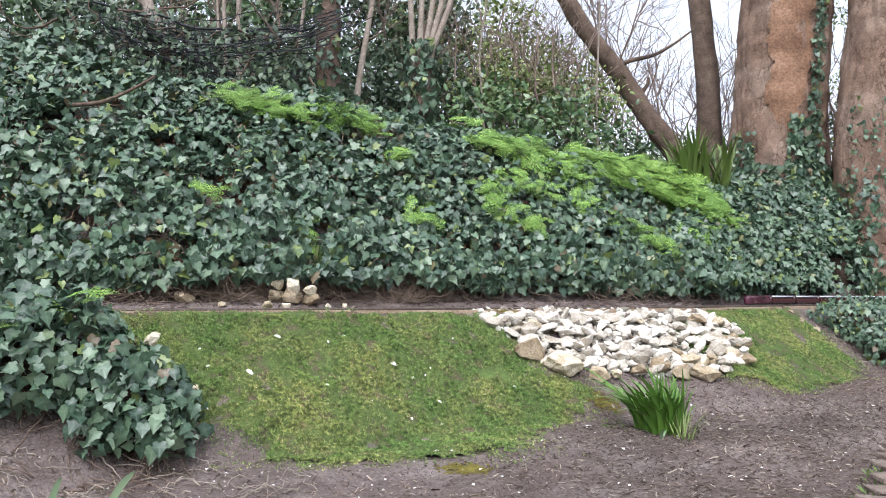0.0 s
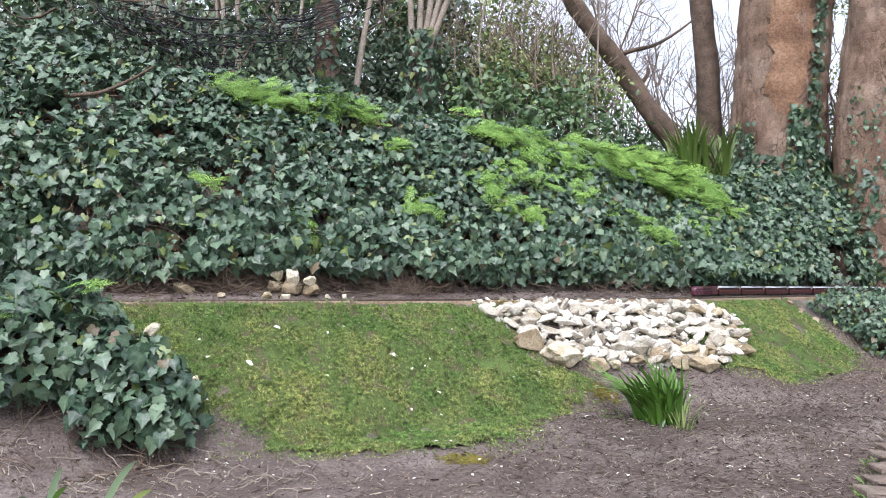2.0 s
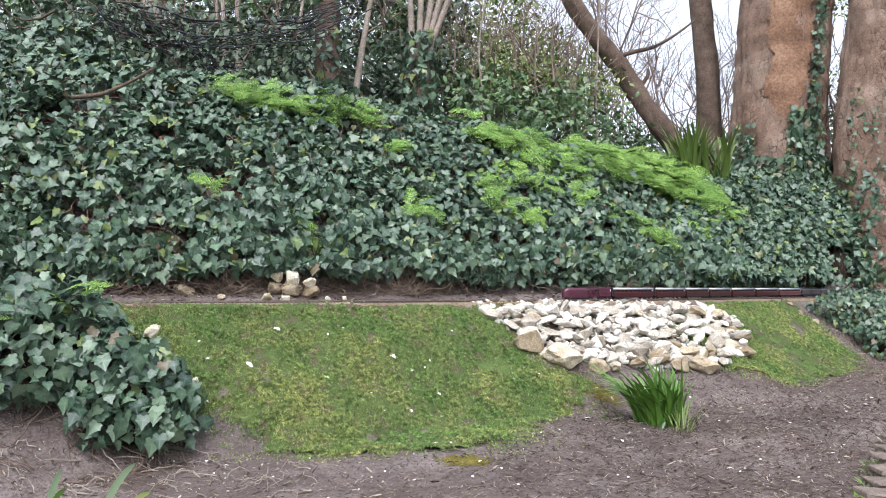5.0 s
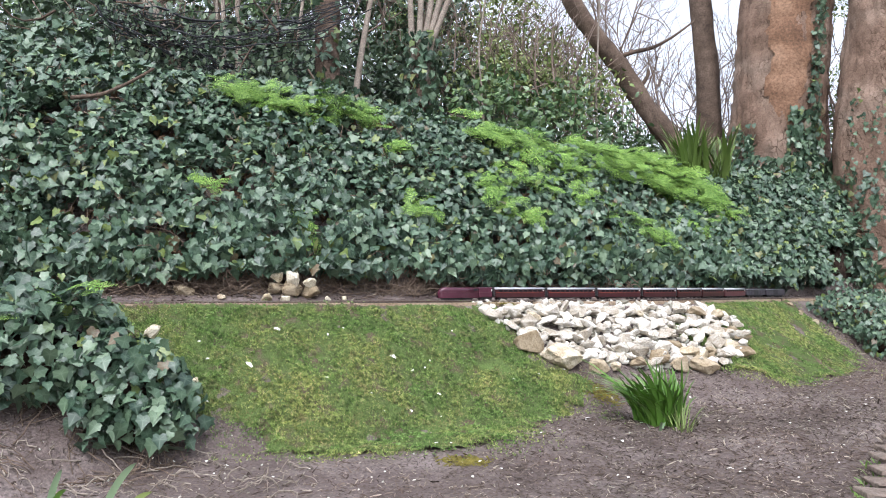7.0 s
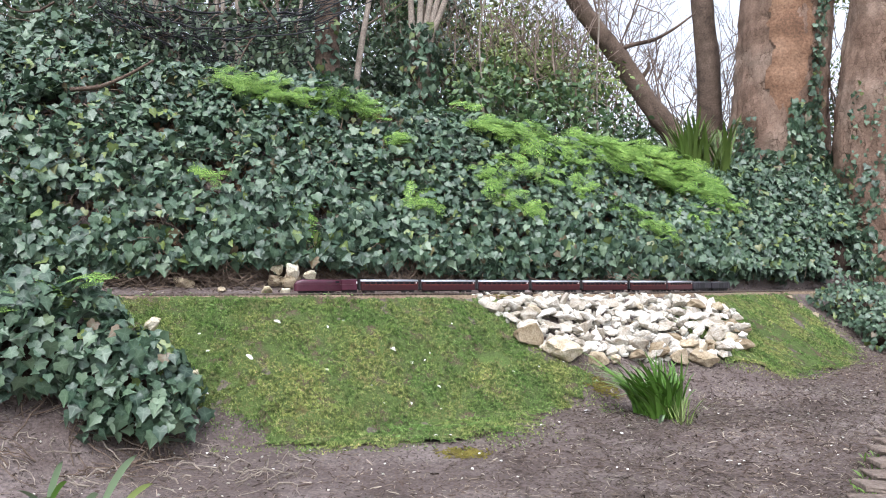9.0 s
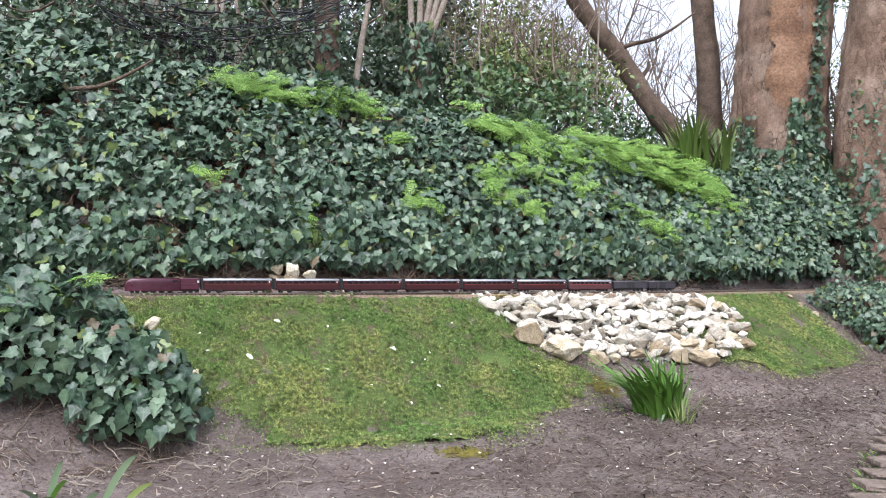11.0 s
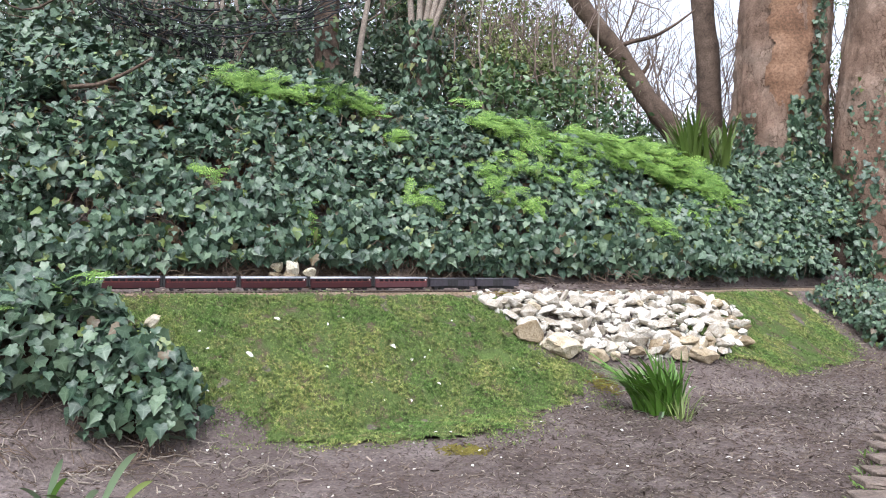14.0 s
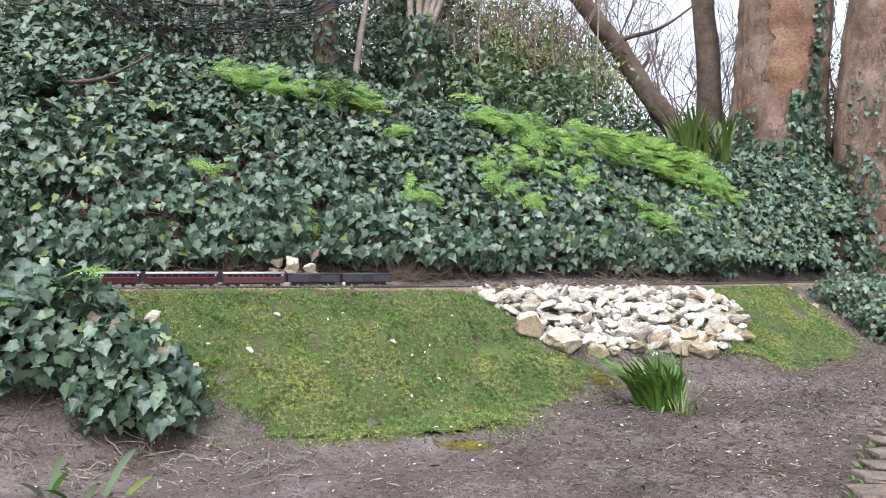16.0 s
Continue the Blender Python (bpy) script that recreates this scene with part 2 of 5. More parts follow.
def mesh_of(name, verts, tris, mat, attr=None, flat=True):
    """A mesh from arrays of corners and triangles."""
    me = bpy.data.meshes.new(name)
    verts, tris = np.asarray(verts, np.float32), np.asarray(tris, np.int32)
    me.vertices.add(len(verts))
    me.vertices.foreach_set("co", verts.ravel())
    me.loops.add(tris.size)
    me.loops.foreach_set("vertex_index", tris.ravel())
    me.polygons.add(len(tris))
    me.polygons.foreach_set("loop_start", np.arange(0, tris.size, 3, dtype=np.int32))
    me.polygons.foreach_set("loop_total", np.full(len(tris), 3, np.int32))
    me.polygons.foreach_set("use_smooth", np.full(len(tris), not flat, bool))
    if attr is not None:
        a = me.attributes.new("vein", "FLOAT", "POINT")
        a.data.foreach_set("value", np.asarray(attr, np.float32))
    me.update(calc_edges=True)
    me.validate()
    me.materials.append(mat)
    return me


def put(name, me, parent=None, label="", category="", kind="", group=""):
    ob = new(name, me)
    if parent is not None:
        ob.parent = parent
    return tagged(ob, label, category, group, kind)


def part(name, bm, mat, parent, label="", smooth_faces=False):
    me = bpy.data.meshes.new(name)
    if smooth_faces:
        for f in bm.faces:
            f.smooth = True
    bm.to_mesh(me)
    bm.free()
    me.materials.append(mat)
    return put(name, me, parent, label)


def empty(name, m=None, label="", category="", group="", kind=""):
    ob = new(name)
    ob.empty_display_size = 0.1
    if m is not None:
        ob.matrix_world = m
    return tagged(ob, label, category, group, kind)


def repeat(base_v, base_t, where, right, ahead, up, size):
    """Many copies of a small shape: its x, y, z along right, ahead, up at each place. Returns corners and triangles."""
    base_v, base_t = np.asarray(base_v, float), np.asarray(base_t, int)
    size = np.asarray(size, float)
    if size.ndim == 1:
        size = np.repeat(size[:, None], 3, 1)
    v = (where[:, None, :] + (base_v[None, :, 0:1] * size[:, None, 0:1]) * right[:, None, :]
         + (base_v[None, :, 1:2] * size[:, None, 1:2]) * ahead[:, None, :] + (base_v[None, :, 2:3] * size[:, None, 2:3]) * up[:, None, :])
    t = base_t[None] + (np.arange(len(where)) * len(base_v))[:, None, None]
    return v.reshape(-1, 3), t.reshape(-1, 3)


def unit(v):
    return v / np.maximum(np.linalg.norm(v, axis=-1, keepdims=True), 1e-9)


def axes(up, ahead):
    """Frames whose up is given and whose ahead is as near as can be to the one given."""
    up = unit(up)
    right = unit(np.cross(ahead, up))
    return right, np.cross(up, right), up


def tube(pts, radii, sides=8, rough=0.0, seed=1.0, cap=True):
    """Corners and triangles of a tapered limb along points."""
    pts, radii = np.asarray(pts, float), np.asarray(radii, float)
    t = unit(np.gradient(pts, axis=0))
    ref = np.where(np.abs(t[:, 2:3]) < 0.9, [[0, 0, 1.0]], [[1.0, 0, 0]])
    ref = np.repeat(ref[:1], len(pts), 0)
    a = unit(np.cross(t, ref))
    b = np.cross(t, a)
    ang = np.linspace(0, 2 * np.pi, sides, endpoint=False)
    r = radii[:, None] * np.ones(sides)
    if rough:
        h = np.arange(len(pts))[:, None]
        r = r * (1 + rough * (np.sin(ang * 3 + seed + h * 0.13) * 0.5 + np.sin(ang * 5 + 2 * seed + h * 0.31) * 0.4 + np.sin(ang * 2 - h * 0.7 + seed) * 0.4))
    v = pts[:, None, :] + r[..., None] * (np.cos(ang)[None, :, None] * a[:, None, :] + np.sin(ang)[None, :, None] * b[:, None, :])
    n = len(pts)
    i, j = np.meshgrid(np.arange(n - 1), np.arange(sides), indexing="ij")
    p, q = i * sides + j, i * sides + (j + 1) % sides
    tris = np.concatenate([np.stack([p, q, q + sides], -1).reshape(-1, 3), np.stack([p, q + sides, p + sides], -1).reshape(-1, 3)])
    v = v.reshape(-1, 3)
    if cap:
        v = np.concatenate([v, pts[-1:]])
        k = np.arange(sides)
        tris = np.concatenate([tris, np.stack([(n - 1) * sides + k, (n - 1) * sides + (k + 1) % sides, np.full(sides, n * sides)], -1)])
    return v, tris


def merged(pieces):
    vs, ts, n = [], [], 0
    for v, t in pieces:
        vs.append(v)
        ts.append(np.asarray(t) + n)
        n += len(v)
    return np.concatenate(vs), np.concatenate(ts)


def bend(points, n=24):
    """A smooth line through a few points."""
    p = np.asarray(points, float)
    s = np.concatenate([[0], np.cumsum(np.linalg.norm(np.diff(p, axis=0), axis=1))])
    u = np.linspace(0, s[-1], n)
    out = np.stack([np.interp(u, s, p[:, k]) for k in range(p.shape[1])], 1)
    for _ in range(2):
        out[1:-1] = (out[:-2] + 2 * out[1:-1] + out[2:]) / 4
    return out


def box(bm, x0, x1, y0, y1, z0, z1, bevel=0.0):
    m = Matrix.Translation(((x0 + x1) / 2, (y0 + y1) / 2, (z0 + z1) / 2)) @ Matrix.Diagonal((x1 - x0, y1 - y0, z1 - z0, 1))
    g = bmesh.ops.create_cube(bm, size=1, matrix=m)
    if bevel:
        edges = list({e for v in g["verts"] for e in v.link_edges})
        bmesh.ops.bevel(bm, geom=edges, offset=bevel, segments=1, affect="EDGES")
    return bm
# ---- the lie of the land ----
TRACK = ((-9.0, 0.75), (-6.0, 2.05), (-3.0, 3.39), (-1.697, 3.974), (-1.094, 4.25), (-0.403, 4.59), (0.411, 4.99), (1.107, 5.30), (1.369, 5.44),
         (1.619, 5.64), (1.859, 5.89), (2.135, 6.19), (2.453, 6.48), (2.881, 6.83), (3.471, 7.25), (4.206, 7.68), (6.0, 8.55), (9.0, 9.9), (14.0, 12.0))
TX = np.array([p[0] for p in TRACK])
TY = np.array([p[1] for p in TRACK])


def track_y(x):
    x = np.asarray(x, float)
    return sum(np.interp(x + k * 0.07, TX, TY) for k in (-2, -1, 0, 1, 2)) / 5


def rail_z(x):
    return 0.770 - 0.0048 * (np.clip(x, -6, 8) + 1.7)


def off_track(x, y):
    """Metres in front of the track (towards the path); behind it is negative."""
    slope = (track_y(np.asarray(x) + 0.15) - track_y(np.asarray(x) - 0.15)) / 0.3
    return (track_y(x) - y) / np.sqrt(1 + slope ** 2)


def behind(x, y):
    """Metres behind the track's general line, for the bank."""
    x = np.asarray(x, float)
    line = sum(np.interp(x + k * 0.4, TX, TY) for k in (-3, -2, -1, 0, 1, 2, 3)) / 7
    return (y - line) * 0.88


def smooth(a, b, v):
    s = np.clip((np.asarray(v, float) - a) / (b - a), 0, 1)
    return s * s * (3 - 2 * s)


def ripple(x, y, size, seed=0.0):
    """Cheap smooth noise, about -1 to 1."""
    x, y = np.asarray(x, float) / size, np.asarray(y, float) / size
    return (np.sin(x * 2.1 + 1.7 * np.sin(y * 1.3 + seed) + seed) + np.sin(y * 2.7 + 1.3 * np.sin(x * 1.9 + 2 * seed))
            + 0.6 * np.sin(x * 4.3 - y * 3.7 + 3 * seed)) / 2.6


def grain(x, y, size, seed=0):
    """Smooth random noise on a lattice, 0 to 1."""
    x, y = np.asarray(x, float) / size + 1000.0, np.asarray(y, float) / size + 1000.0
    i, j = np.floor(x).astype(np.int64), np.floor(y).astype(np.int64)
    u, v = x - i, y - j
    u, v = u * u * (3 - 2 * u), v * v * (3 - 2 * v)

    def corner(a, b):
        h = (a * 374761393 + b * 668265263 + seed * 974634777) & 0xFFFFFFFF
        h = ((h ^ (h >> 13)) * 1274126177) & 0xFFFFFFFF
        return ((h ^ (h >> 16)) & 0xFFFF) / 65535.0
    return (corner(i, j) * (1 - u) + corner(i + 1, j) * u) * (1 - v) + (corner(i, j + 1) * (1 - u) + corner(i + 1, j + 1) * u) * v


CREST_X = (-9.0, -2.9, -2.3, -1.6, -0.8, -0.4, 0.0, 0.57, 1.1, 1.72, 2.42, 3.24, 4.1, 6.0, 14.0)
CREST_Z = (2.25, 2.19, 2.20, 2.16, 2.12, 2.09, 2.05, 1.96, 1.87, 1.82, 1.77, 1.74, 1.75, 1.8, 1.8)


def ground_z(x, y):
    x, y = np.asarray(x, float), np.asarray(y, float)
    d = off_track(x, y)
    zr = rail_z(x)
    path = 0.11 + 0.052 * (np.clip(y, 1.5, 9) - 2.75) + 0.012 * ripple(x, y, 0.5, 1.0) + 0.004 * ripple(x, y, 0.11, 4.0)
    foot = 0.92 + 0.33 * smooth(-1.0, -1.7, x) + 0.05 * ripple(x, y, 0.8, 2.0)
    s = np.clip((d - 0.10) / (foot - 0.10), 0, 1)
    bank = path + (zr - 0.03 + 0.012 * smooth(-0.1, -0.6, x) - path) * (1 - s) ** 1.12
    bank = bank + 0.014 * ripple(x, y, 0.22, 3.0) * smooth(0.12, 0.3, d) * (d < foot)
    crest = np.interp(x, CREST_X, CREST_Z)
    b = np.minimum(behind(x, y), 0.02 - d * 1.25)
    e = np.clip((b - 0.30) / (1.30 - 0.75 * smooth(1.8, 3.2, x)), 0, 1)
    rise = (zr - 0.02) + 0.05 * smooth(0.12, 0.3, -d) + (crest - zr) * (1.15 * e - 0.15 * e * e) + 0.05 * ripple(x, y, 0.5, 5.0) * smooth(0.3, 0.6, -d)
    back = np.clip(b - 1.6, 0, 8) * 0.05
    z = np.where(d > 0.10, bank, np.where(d > -0.12, zr - 0.03, rise + back))
    return z


def spots(x, y, lift=0.0):
    x, y = np.asarray(x, float), np.asarray(y, float)
    return np.stack([x, y, ground_z(x, y) + lift], -1)


def inside(poly, x, y):
    x, y = np.asarray(x, float), np.asarray(y, float)
    ok = np.zeros(x.shape, bool)
    for (x0, y0), (x1, y1) in zip(poly, poly[1:] + poly[:1]):
        cross = ((y0 > y) != (y1 > y)) & (x < (x1 - x0) * (y - y0) / ((y1 - y0) or 1e-9) + x0)
        ok ^= cross
    return ok
# ---- the ground: one sheet out to the horizon ----
def spaced(lo, hi, step, far, grow):
    a = list(np.arange(lo, hi + step / 2, step))
    s = step
    while a[-1] < far:
        s *= grow
        a.append(a[-1] + s)
    s = step
    while a[0] > -far:
        s *= grow
        a.insert(0, a[0] - s)
    return np.array(a)


def sheet(xs, ys, z, keep=None):
    gx, gy = np.meshgrid(xs, ys, indexing="ij")
    v = np.stack([gx, gy, z(gx, gy)], -1).reshape(-1, 3)
    i, j = np.meshgrid(np.arange(len(xs) - 1), np.arange(len(ys) - 1), indexing="ij")
    p = (i * len(ys) + j).ravel()
    if keep is not None:
        cx, cy = (xs[:-1] + xs[1:]) / 2, (ys[:-1] + ys[1:]) / 2
        mx, my = np.meshgrid(cx, cy, indexing="ij")
        p = p[keep(mx, my).ravel()]
    n = len(ys)
    t = np.concatenate([np.stack([p, p + n, p + n + 1], -1), np.stack([p, p + n + 1, p + 1], -1)])
    used, back = np.unique(t, return_inverse=True)
    return v[used], back.reshape(-1, 3)


GX, GY = spaced(-4.0, 5.0, 0.035, 400, 1.25), spaced(2.2, 9.5, 0.035, 400, 1.25)
v, t = sheet(GX, GY, ground_z)
ground = put("ground", mesh_of("ground", v, t, M_soil, flat=False), label="bare grey-brown garden soil with a raised bank", category="ground", kind="structure")

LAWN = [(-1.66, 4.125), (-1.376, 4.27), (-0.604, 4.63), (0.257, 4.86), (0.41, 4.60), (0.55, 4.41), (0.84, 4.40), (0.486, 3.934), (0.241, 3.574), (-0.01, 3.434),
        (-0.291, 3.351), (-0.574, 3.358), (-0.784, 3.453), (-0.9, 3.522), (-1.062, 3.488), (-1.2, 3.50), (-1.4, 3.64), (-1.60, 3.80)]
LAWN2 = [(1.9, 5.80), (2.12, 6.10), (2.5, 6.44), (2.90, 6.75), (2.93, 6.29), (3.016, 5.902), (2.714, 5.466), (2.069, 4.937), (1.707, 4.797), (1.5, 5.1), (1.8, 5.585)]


# scuffed places where the soil shows
SCARS = ((-0.755, 4.15, 0.10, 0.045), (-0.225, 4.2, 0.06, 0.035), (-0.58, 3.92, 0.05, 0.03), (-0.47, 3.88, 0.04, 0.02), (-0.235, 3.83, 0.09, 0.03), (-0.05, 3.52, 0.10, 0.04))


def scuffed(x, y):
    bare = np.zeros(np.shape(x), bool)
    for cx, cy, rx, ry in SCARS:
        bare |= ((x - cx) / rx) ** 2 + ((y - cy) / ry) ** 2 < 0.5 + 0.75 * ripple(x, y, 0.02, cx * 9) + 0.4 * ripple(x, y, 0.008, 3.0)
    return bare


def turf_lift(x, y):
    """The hummocks of mossy turf."""
    return 0.015 * grain(x, y, 0.055, 31) + 0.011 * grain(x, y, 0.024, 32) + 0.014 * grain(x, y, 0.17, 33) - 0.006


def lawn_sheet(name, poly, label, cover=1.0):
    x0, x1 = min(p[0] for p in poly) - 0.1, max(p[0] for p in poly) + 0.1
    y0, y1 = min(p[1] for p in poly) - 0.1, max(p[1] for p in poly) + 0.1
    keep = lambda x, y: inside(poly, x + 0.10 * (grain(x, y, 0.09, 1) - 0.5) + 0.06 * (grain(x, y, 0.03, 2) - 0.5), y + 0.10 * (grain(x, y, 0.08, 6) - 0.5)) & (off_track(x, y) > 0.115)
    v, t = sheet(np.arange(x0, x1, 0.012), np.arange(y0, y1, 0.012), lambda x, y: ground_z(x, y) - 0.003 + turf_lift(x, y), keep)
    base = put(name, mesh_of(name, v, t, M_turf, flat=False), label=label, category="lawn", kind="structure")
    n = int(230000 * (x1 - x0) * (y1 - y0) / 4.2)
    x, y = rng.uniform(x0, x1, n), rng.uniform(y0, y1, n)
    worn = grain(x, y, 0.16, 8) * 0.6 + grain(x, y, 0.05, 9) * 0.4
    edge = 0.03 + 0.12 * grain(x, y, 0.3, 21) * (rng.random(n) < 0.5)
    ok = inside(poly, x + edge * rng.normal(size=n), y + edge * rng.normal(size=n)) & (worn < cover * (0.60 + 0.28 * rng.random(n))) & ~(scuffed(x, y) & (rng.random(n) < 0.85))
    ok &= (rng.random(n) < 0.35 + 1.1 * grain(x, y, 0.035, 5)) & (off_track(x, y) > 0.135)
    x, y = x[ok], y[ok]
    n = len(x)
    up = unit(np.stack([rng.normal(0, 0.7, n), rng.normal(-0.3, 0.6, n), np.full(n, 0.8)], -1))
    r, a, u = axes(up, rng.normal(size=(n, 3)))
    # a tuft: three short bent blades
    tuft_v = [(-0.15, 0, 0), (0.15, 0, 0), (0.3, 0.5, 0.8), (-0.12, 0.12, 0), (0.08, -0.14, 0), (-0.55, -0.2, 0.8), (0.0, -0.12, 0), (0.12, 0.14, 0), (0.35, -0.55, 0.7)]
    size = rng.uniform(0.006, 0.013, n) * (0.6 + 0.8 * grain(x, y, 0.035, 5) + 0.35 * grain(x, y, 0.2, 6))
    v, t = repeat(tuft_v, [(0, 1, 2), (3, 4, 5), (6, 7, 8)], spots(x, y, -0.004) + np.stack([0 * x, 0 * x, np.maximum(turf_lift(x, y), 0)], -1), r, a, u, size)
    put("grass", mesh_of("grass", v, t, M_grass), base, kind="stuff")
    # round leaves of small weeds in patches
    n = int(2600 * (x1 - x0) * (y1 - y0) / 3.4)
    x, y = rng.uniform(x0, x1, n), rng.uniform(y0, y1, n)
    ok = inside(poly, x, y) & (ripple(x, y, 0.12, 11.0) > 0.3)
    x, y = x[ok], y[ok]
    n = len(x)
    r, a, u = axes(rng.normal(0, 0.35, (n, 3)) + [0, -0.4, 1], rng.normal(size=(n, 3)))
    v, t = repeat([(0, -0.5, 0), (0.45, -0.2, 0.1), (0.4, 0.35, 0.1), (0, 0.55, 0), (-0.4, 0.35, 0.1), (-0.45, -0.2, 0.1)], [(0, 1, 2), (0, 2, 3), (0, 3, 4), (0, 4, 5)], spots(x, y, 0.008) + np.stack([0 * x, 0 * x, turf_lift(x, y)], -1), r, a, u, rng.uniform(0.006, 0.013, n))
    put("weeds", mesh_of("weeds", v, t, M_weed), base, kind="stuff")
    return base


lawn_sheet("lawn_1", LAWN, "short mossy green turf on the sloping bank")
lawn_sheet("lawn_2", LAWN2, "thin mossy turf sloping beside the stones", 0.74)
# ---- ivy ----
half = [(0.20, -0.14), (0.43, -0.05), (0.41, 0.16), (0.50, 0.34), (0.32, 0.49), (0.16, 0.73)]
outline = [(0, 0.0)] + half + [(0, 1.0)] + [(-x, y) for x, y in half[::-1]]
# folded up along the midrib, tip bent down
LEAF_V = [(0, 0.28, -0.02)] + [(x, y, 0.34 * abs(x) - 0.30 * max(y - 0.35, 0) ** 1.5 - (0.10 if y < 0.1 and x else 0)) for x, y in outline]
LEAF_T = [(0, 1 + k, 1 + (k + 1) % len(outline)) for k in range(len(outline))]
LEAF_VEIN = [1.0] + [{0: 0.9, 2: 0.75, 4: 0.85, 7: 1.0, 10: 0.85, 12: 0.75}.get(k, 0.05) for k in range(len(outline))]
IVY_ONE = mesh_of("ivy_leaf", np.array(LEAF_V) - [0, 0.2, 0], LEAF_T, M_ivy_one, LEAF_VEIN, flat=False)


def leaf_frames(n, normal, tip=(0, 0, -1.0), loose=0.5):
    """Leaves face along the normal, loosely, with their tips hanging."""
    up = unit(normal + rng.normal(0, loose, (n, 3)))
    return axes(up, np.asarray(tip) + rng.normal(0, 0.5, (n, 3)))


def ivy_cover(name, where, normal, size, label, singles=0, loose=0.5, parent=None):
    """An ivy plant over a surface: the nearest leaves are single parts, the rest one mesh."""
    clear = ((where[:, 0] > 4.16) & (where[:, 2] < 2.0) & (rng.random(len(where)) < 0.82)) | ((np.abs(where[:, 0] - 3.90) < 0.21) & (np.abs(where[:, 2] - 1.03) < 0.22) & (rng.random(len(where)) < 0.93))
    if parent is None or parent.name == "ivy_bank":
        where, normal, size = where[~clear], np.asarray(normal)[~clear], size[~clear]
    n = len(where)
    r, a, u = leaf_frames(n, normal, loose=loose)
    plant = parent or empty(name, label=label, category="ivy")
    order = np.argsort(where[:, 1] + 0.3 * np.abs(where[:, 0]))
    near, rest = order[:singles], order[singles:]
    shape = np.stack([size * rng.uniform(0.85, 1.2, n), size, size * rng.uniform(-0.5, 1.4, n)], -1)
    v, t = repeat(np.array(LEAF_V) - [0, 0.2, 0], LEAF_T, where[rest], r[rest], a[rest], u[rest], shape[rest])
    put("leaves", mesh_of("leaves", v, t, M_ivy, np.tile(LEAF_VEIN, len(rest)), flat=False), plant, kind="stuff")
    for k in near:
        ob = put("leaf", IVY_ONE, plant)
        p, q, w = shape[k]
        w = max(abs(w), 0.2 * q)
        ob.matrix_basis = Matrix(((r[k][0] * p, a[k][0] * q, u[k][0] * w, where[k][0]), (r[k][1] * p, a[k][1] * q, u[k][1] * w, where[k][1]),
                                  (r[k][2] * p, a[k][2] * q, u[k][2] * w, where[k][2]), (0, 0, 0, 1)))
    return plant


def ground_normal(x, y):
    e = 0.04
    return unit(np.stack([ground_z(x - e, y) - ground_z(x + e, y), ground_z(x, y - e) - ground_z(x, y + e), np.full(np.shape(x), 2 * e)], -1))


def stems(name, starts, ends, radius, mat, parent, sag=0.05, steps=7, wander=0.03):
    out = []
    for p, q in zip(starts, ends):
        k = np.linspace(0, 1, steps)[:, None]
        line = np.asarray(p) * (1 - k) + np.asarray(q) * k + np.cumsum(rng.normal(0, wander / 2, (steps, 3)), 0) * (k * (1 - k) * 4) ** 0.5
        line[:, 2] -= sag * (4 * k * (1 - k))[:, 0]
        out.append(tube(line, radius * rng.uniform(0.5, 1.2) * (1 - 0.5 * k[:, 0]), 5))
    v, t = merged(out)
    return put(name, mesh_of(name, v, t, mat, flat=False), parent, kind="stuff")


# the long bank behind the track
def bank_line(x):
    return sum(np.interp(x + k * 0.4, TX, TY) for k in (-3, -2, -1, 0, 1, 2, 3)) / 7


def overhang(p):
    """Leaves that stay clear of the bare shelf beside the track."""
    x = p[:, 0]
    foot = rail_z(x) + 0.085 + 0.06 * smooth(0.5, -0.1, x) - 0.02 * smooth(-0.8, -1.4, x) + 0.05 * (grain(x, 0 * x, 0.11, 3) - 0.5) + 0.05 * (grain(x, 0 * x, 0.4, 5) - 0.5)
    return p[:, 2] > foot


def holes(x, z):
    return (grain(x, z, 0.13, 11) * 0.65 + grain(x, z, 0.06, 12) * 0.35 > 0.67 - 0.035 * smooth(0.6, -1.2, x))


N = 78000
x = rng.uniform(-4.2, 5.2, N)
b = 0.26 + 1.75 * rng.random(N)
y = bank_line(x) + b / 0.88
ok = (off_track(x, y) < -0.27 - 0.1 * ripple(x, y * 0, 0.3, 2.0)) & (rng.random(N) < 0.74)
ok &= ~((x > 4.2) & (behind(x, y) < 0.75) & (rng.random(N) < 0.75))
x, y = x[ok], y[ok]
nrm = ground_normal(x, y)
lift = 0.01 + 0.15 * rng.random(len(x)) ** 1.5 + 0.10 * grain(x, y, 0.16, 4) + 0.06 * grain(x, y, 0.5, 9)
where = spots(x, y) + nrm * lift[:, None]
ok = overhang(where) & ~(holes(where[:, 0], where[:, 2]) & (rng.random(len(x)) < 0.9))
where, nrm = where[ok], nrm[ok]
high = smooth(0.15, 0.9, where[:, 2] - rail_z(where[:, 0]))
facing = unit(nrm + np.stack([0 * high - 0.1, -0.75 + 0.3 * high, -0.35 + 1.05 * high], -1))
bank_ivy = ivy_cover("ivy_bank", where, facing, 0.034 + 0.040 * rng.random(len(where)) ** 1.3, "dense dark green ivy covering the steep bank", singles=300, loose=0.6)
# a lower layer close to the soil
n = 15000
x = rng.uniform(-4.0, 4.4, n)
y = bank_line(x) + rng.uniform(0.3, 1.9, n) / 0.88
nrm = ground_normal(x, y)
where = spots(x, y) + nrm * rng.uniform(0.01, 0.05, (n, 1))
ok = overhang(where) & ~holes(where[:, 0], where[:, 2])
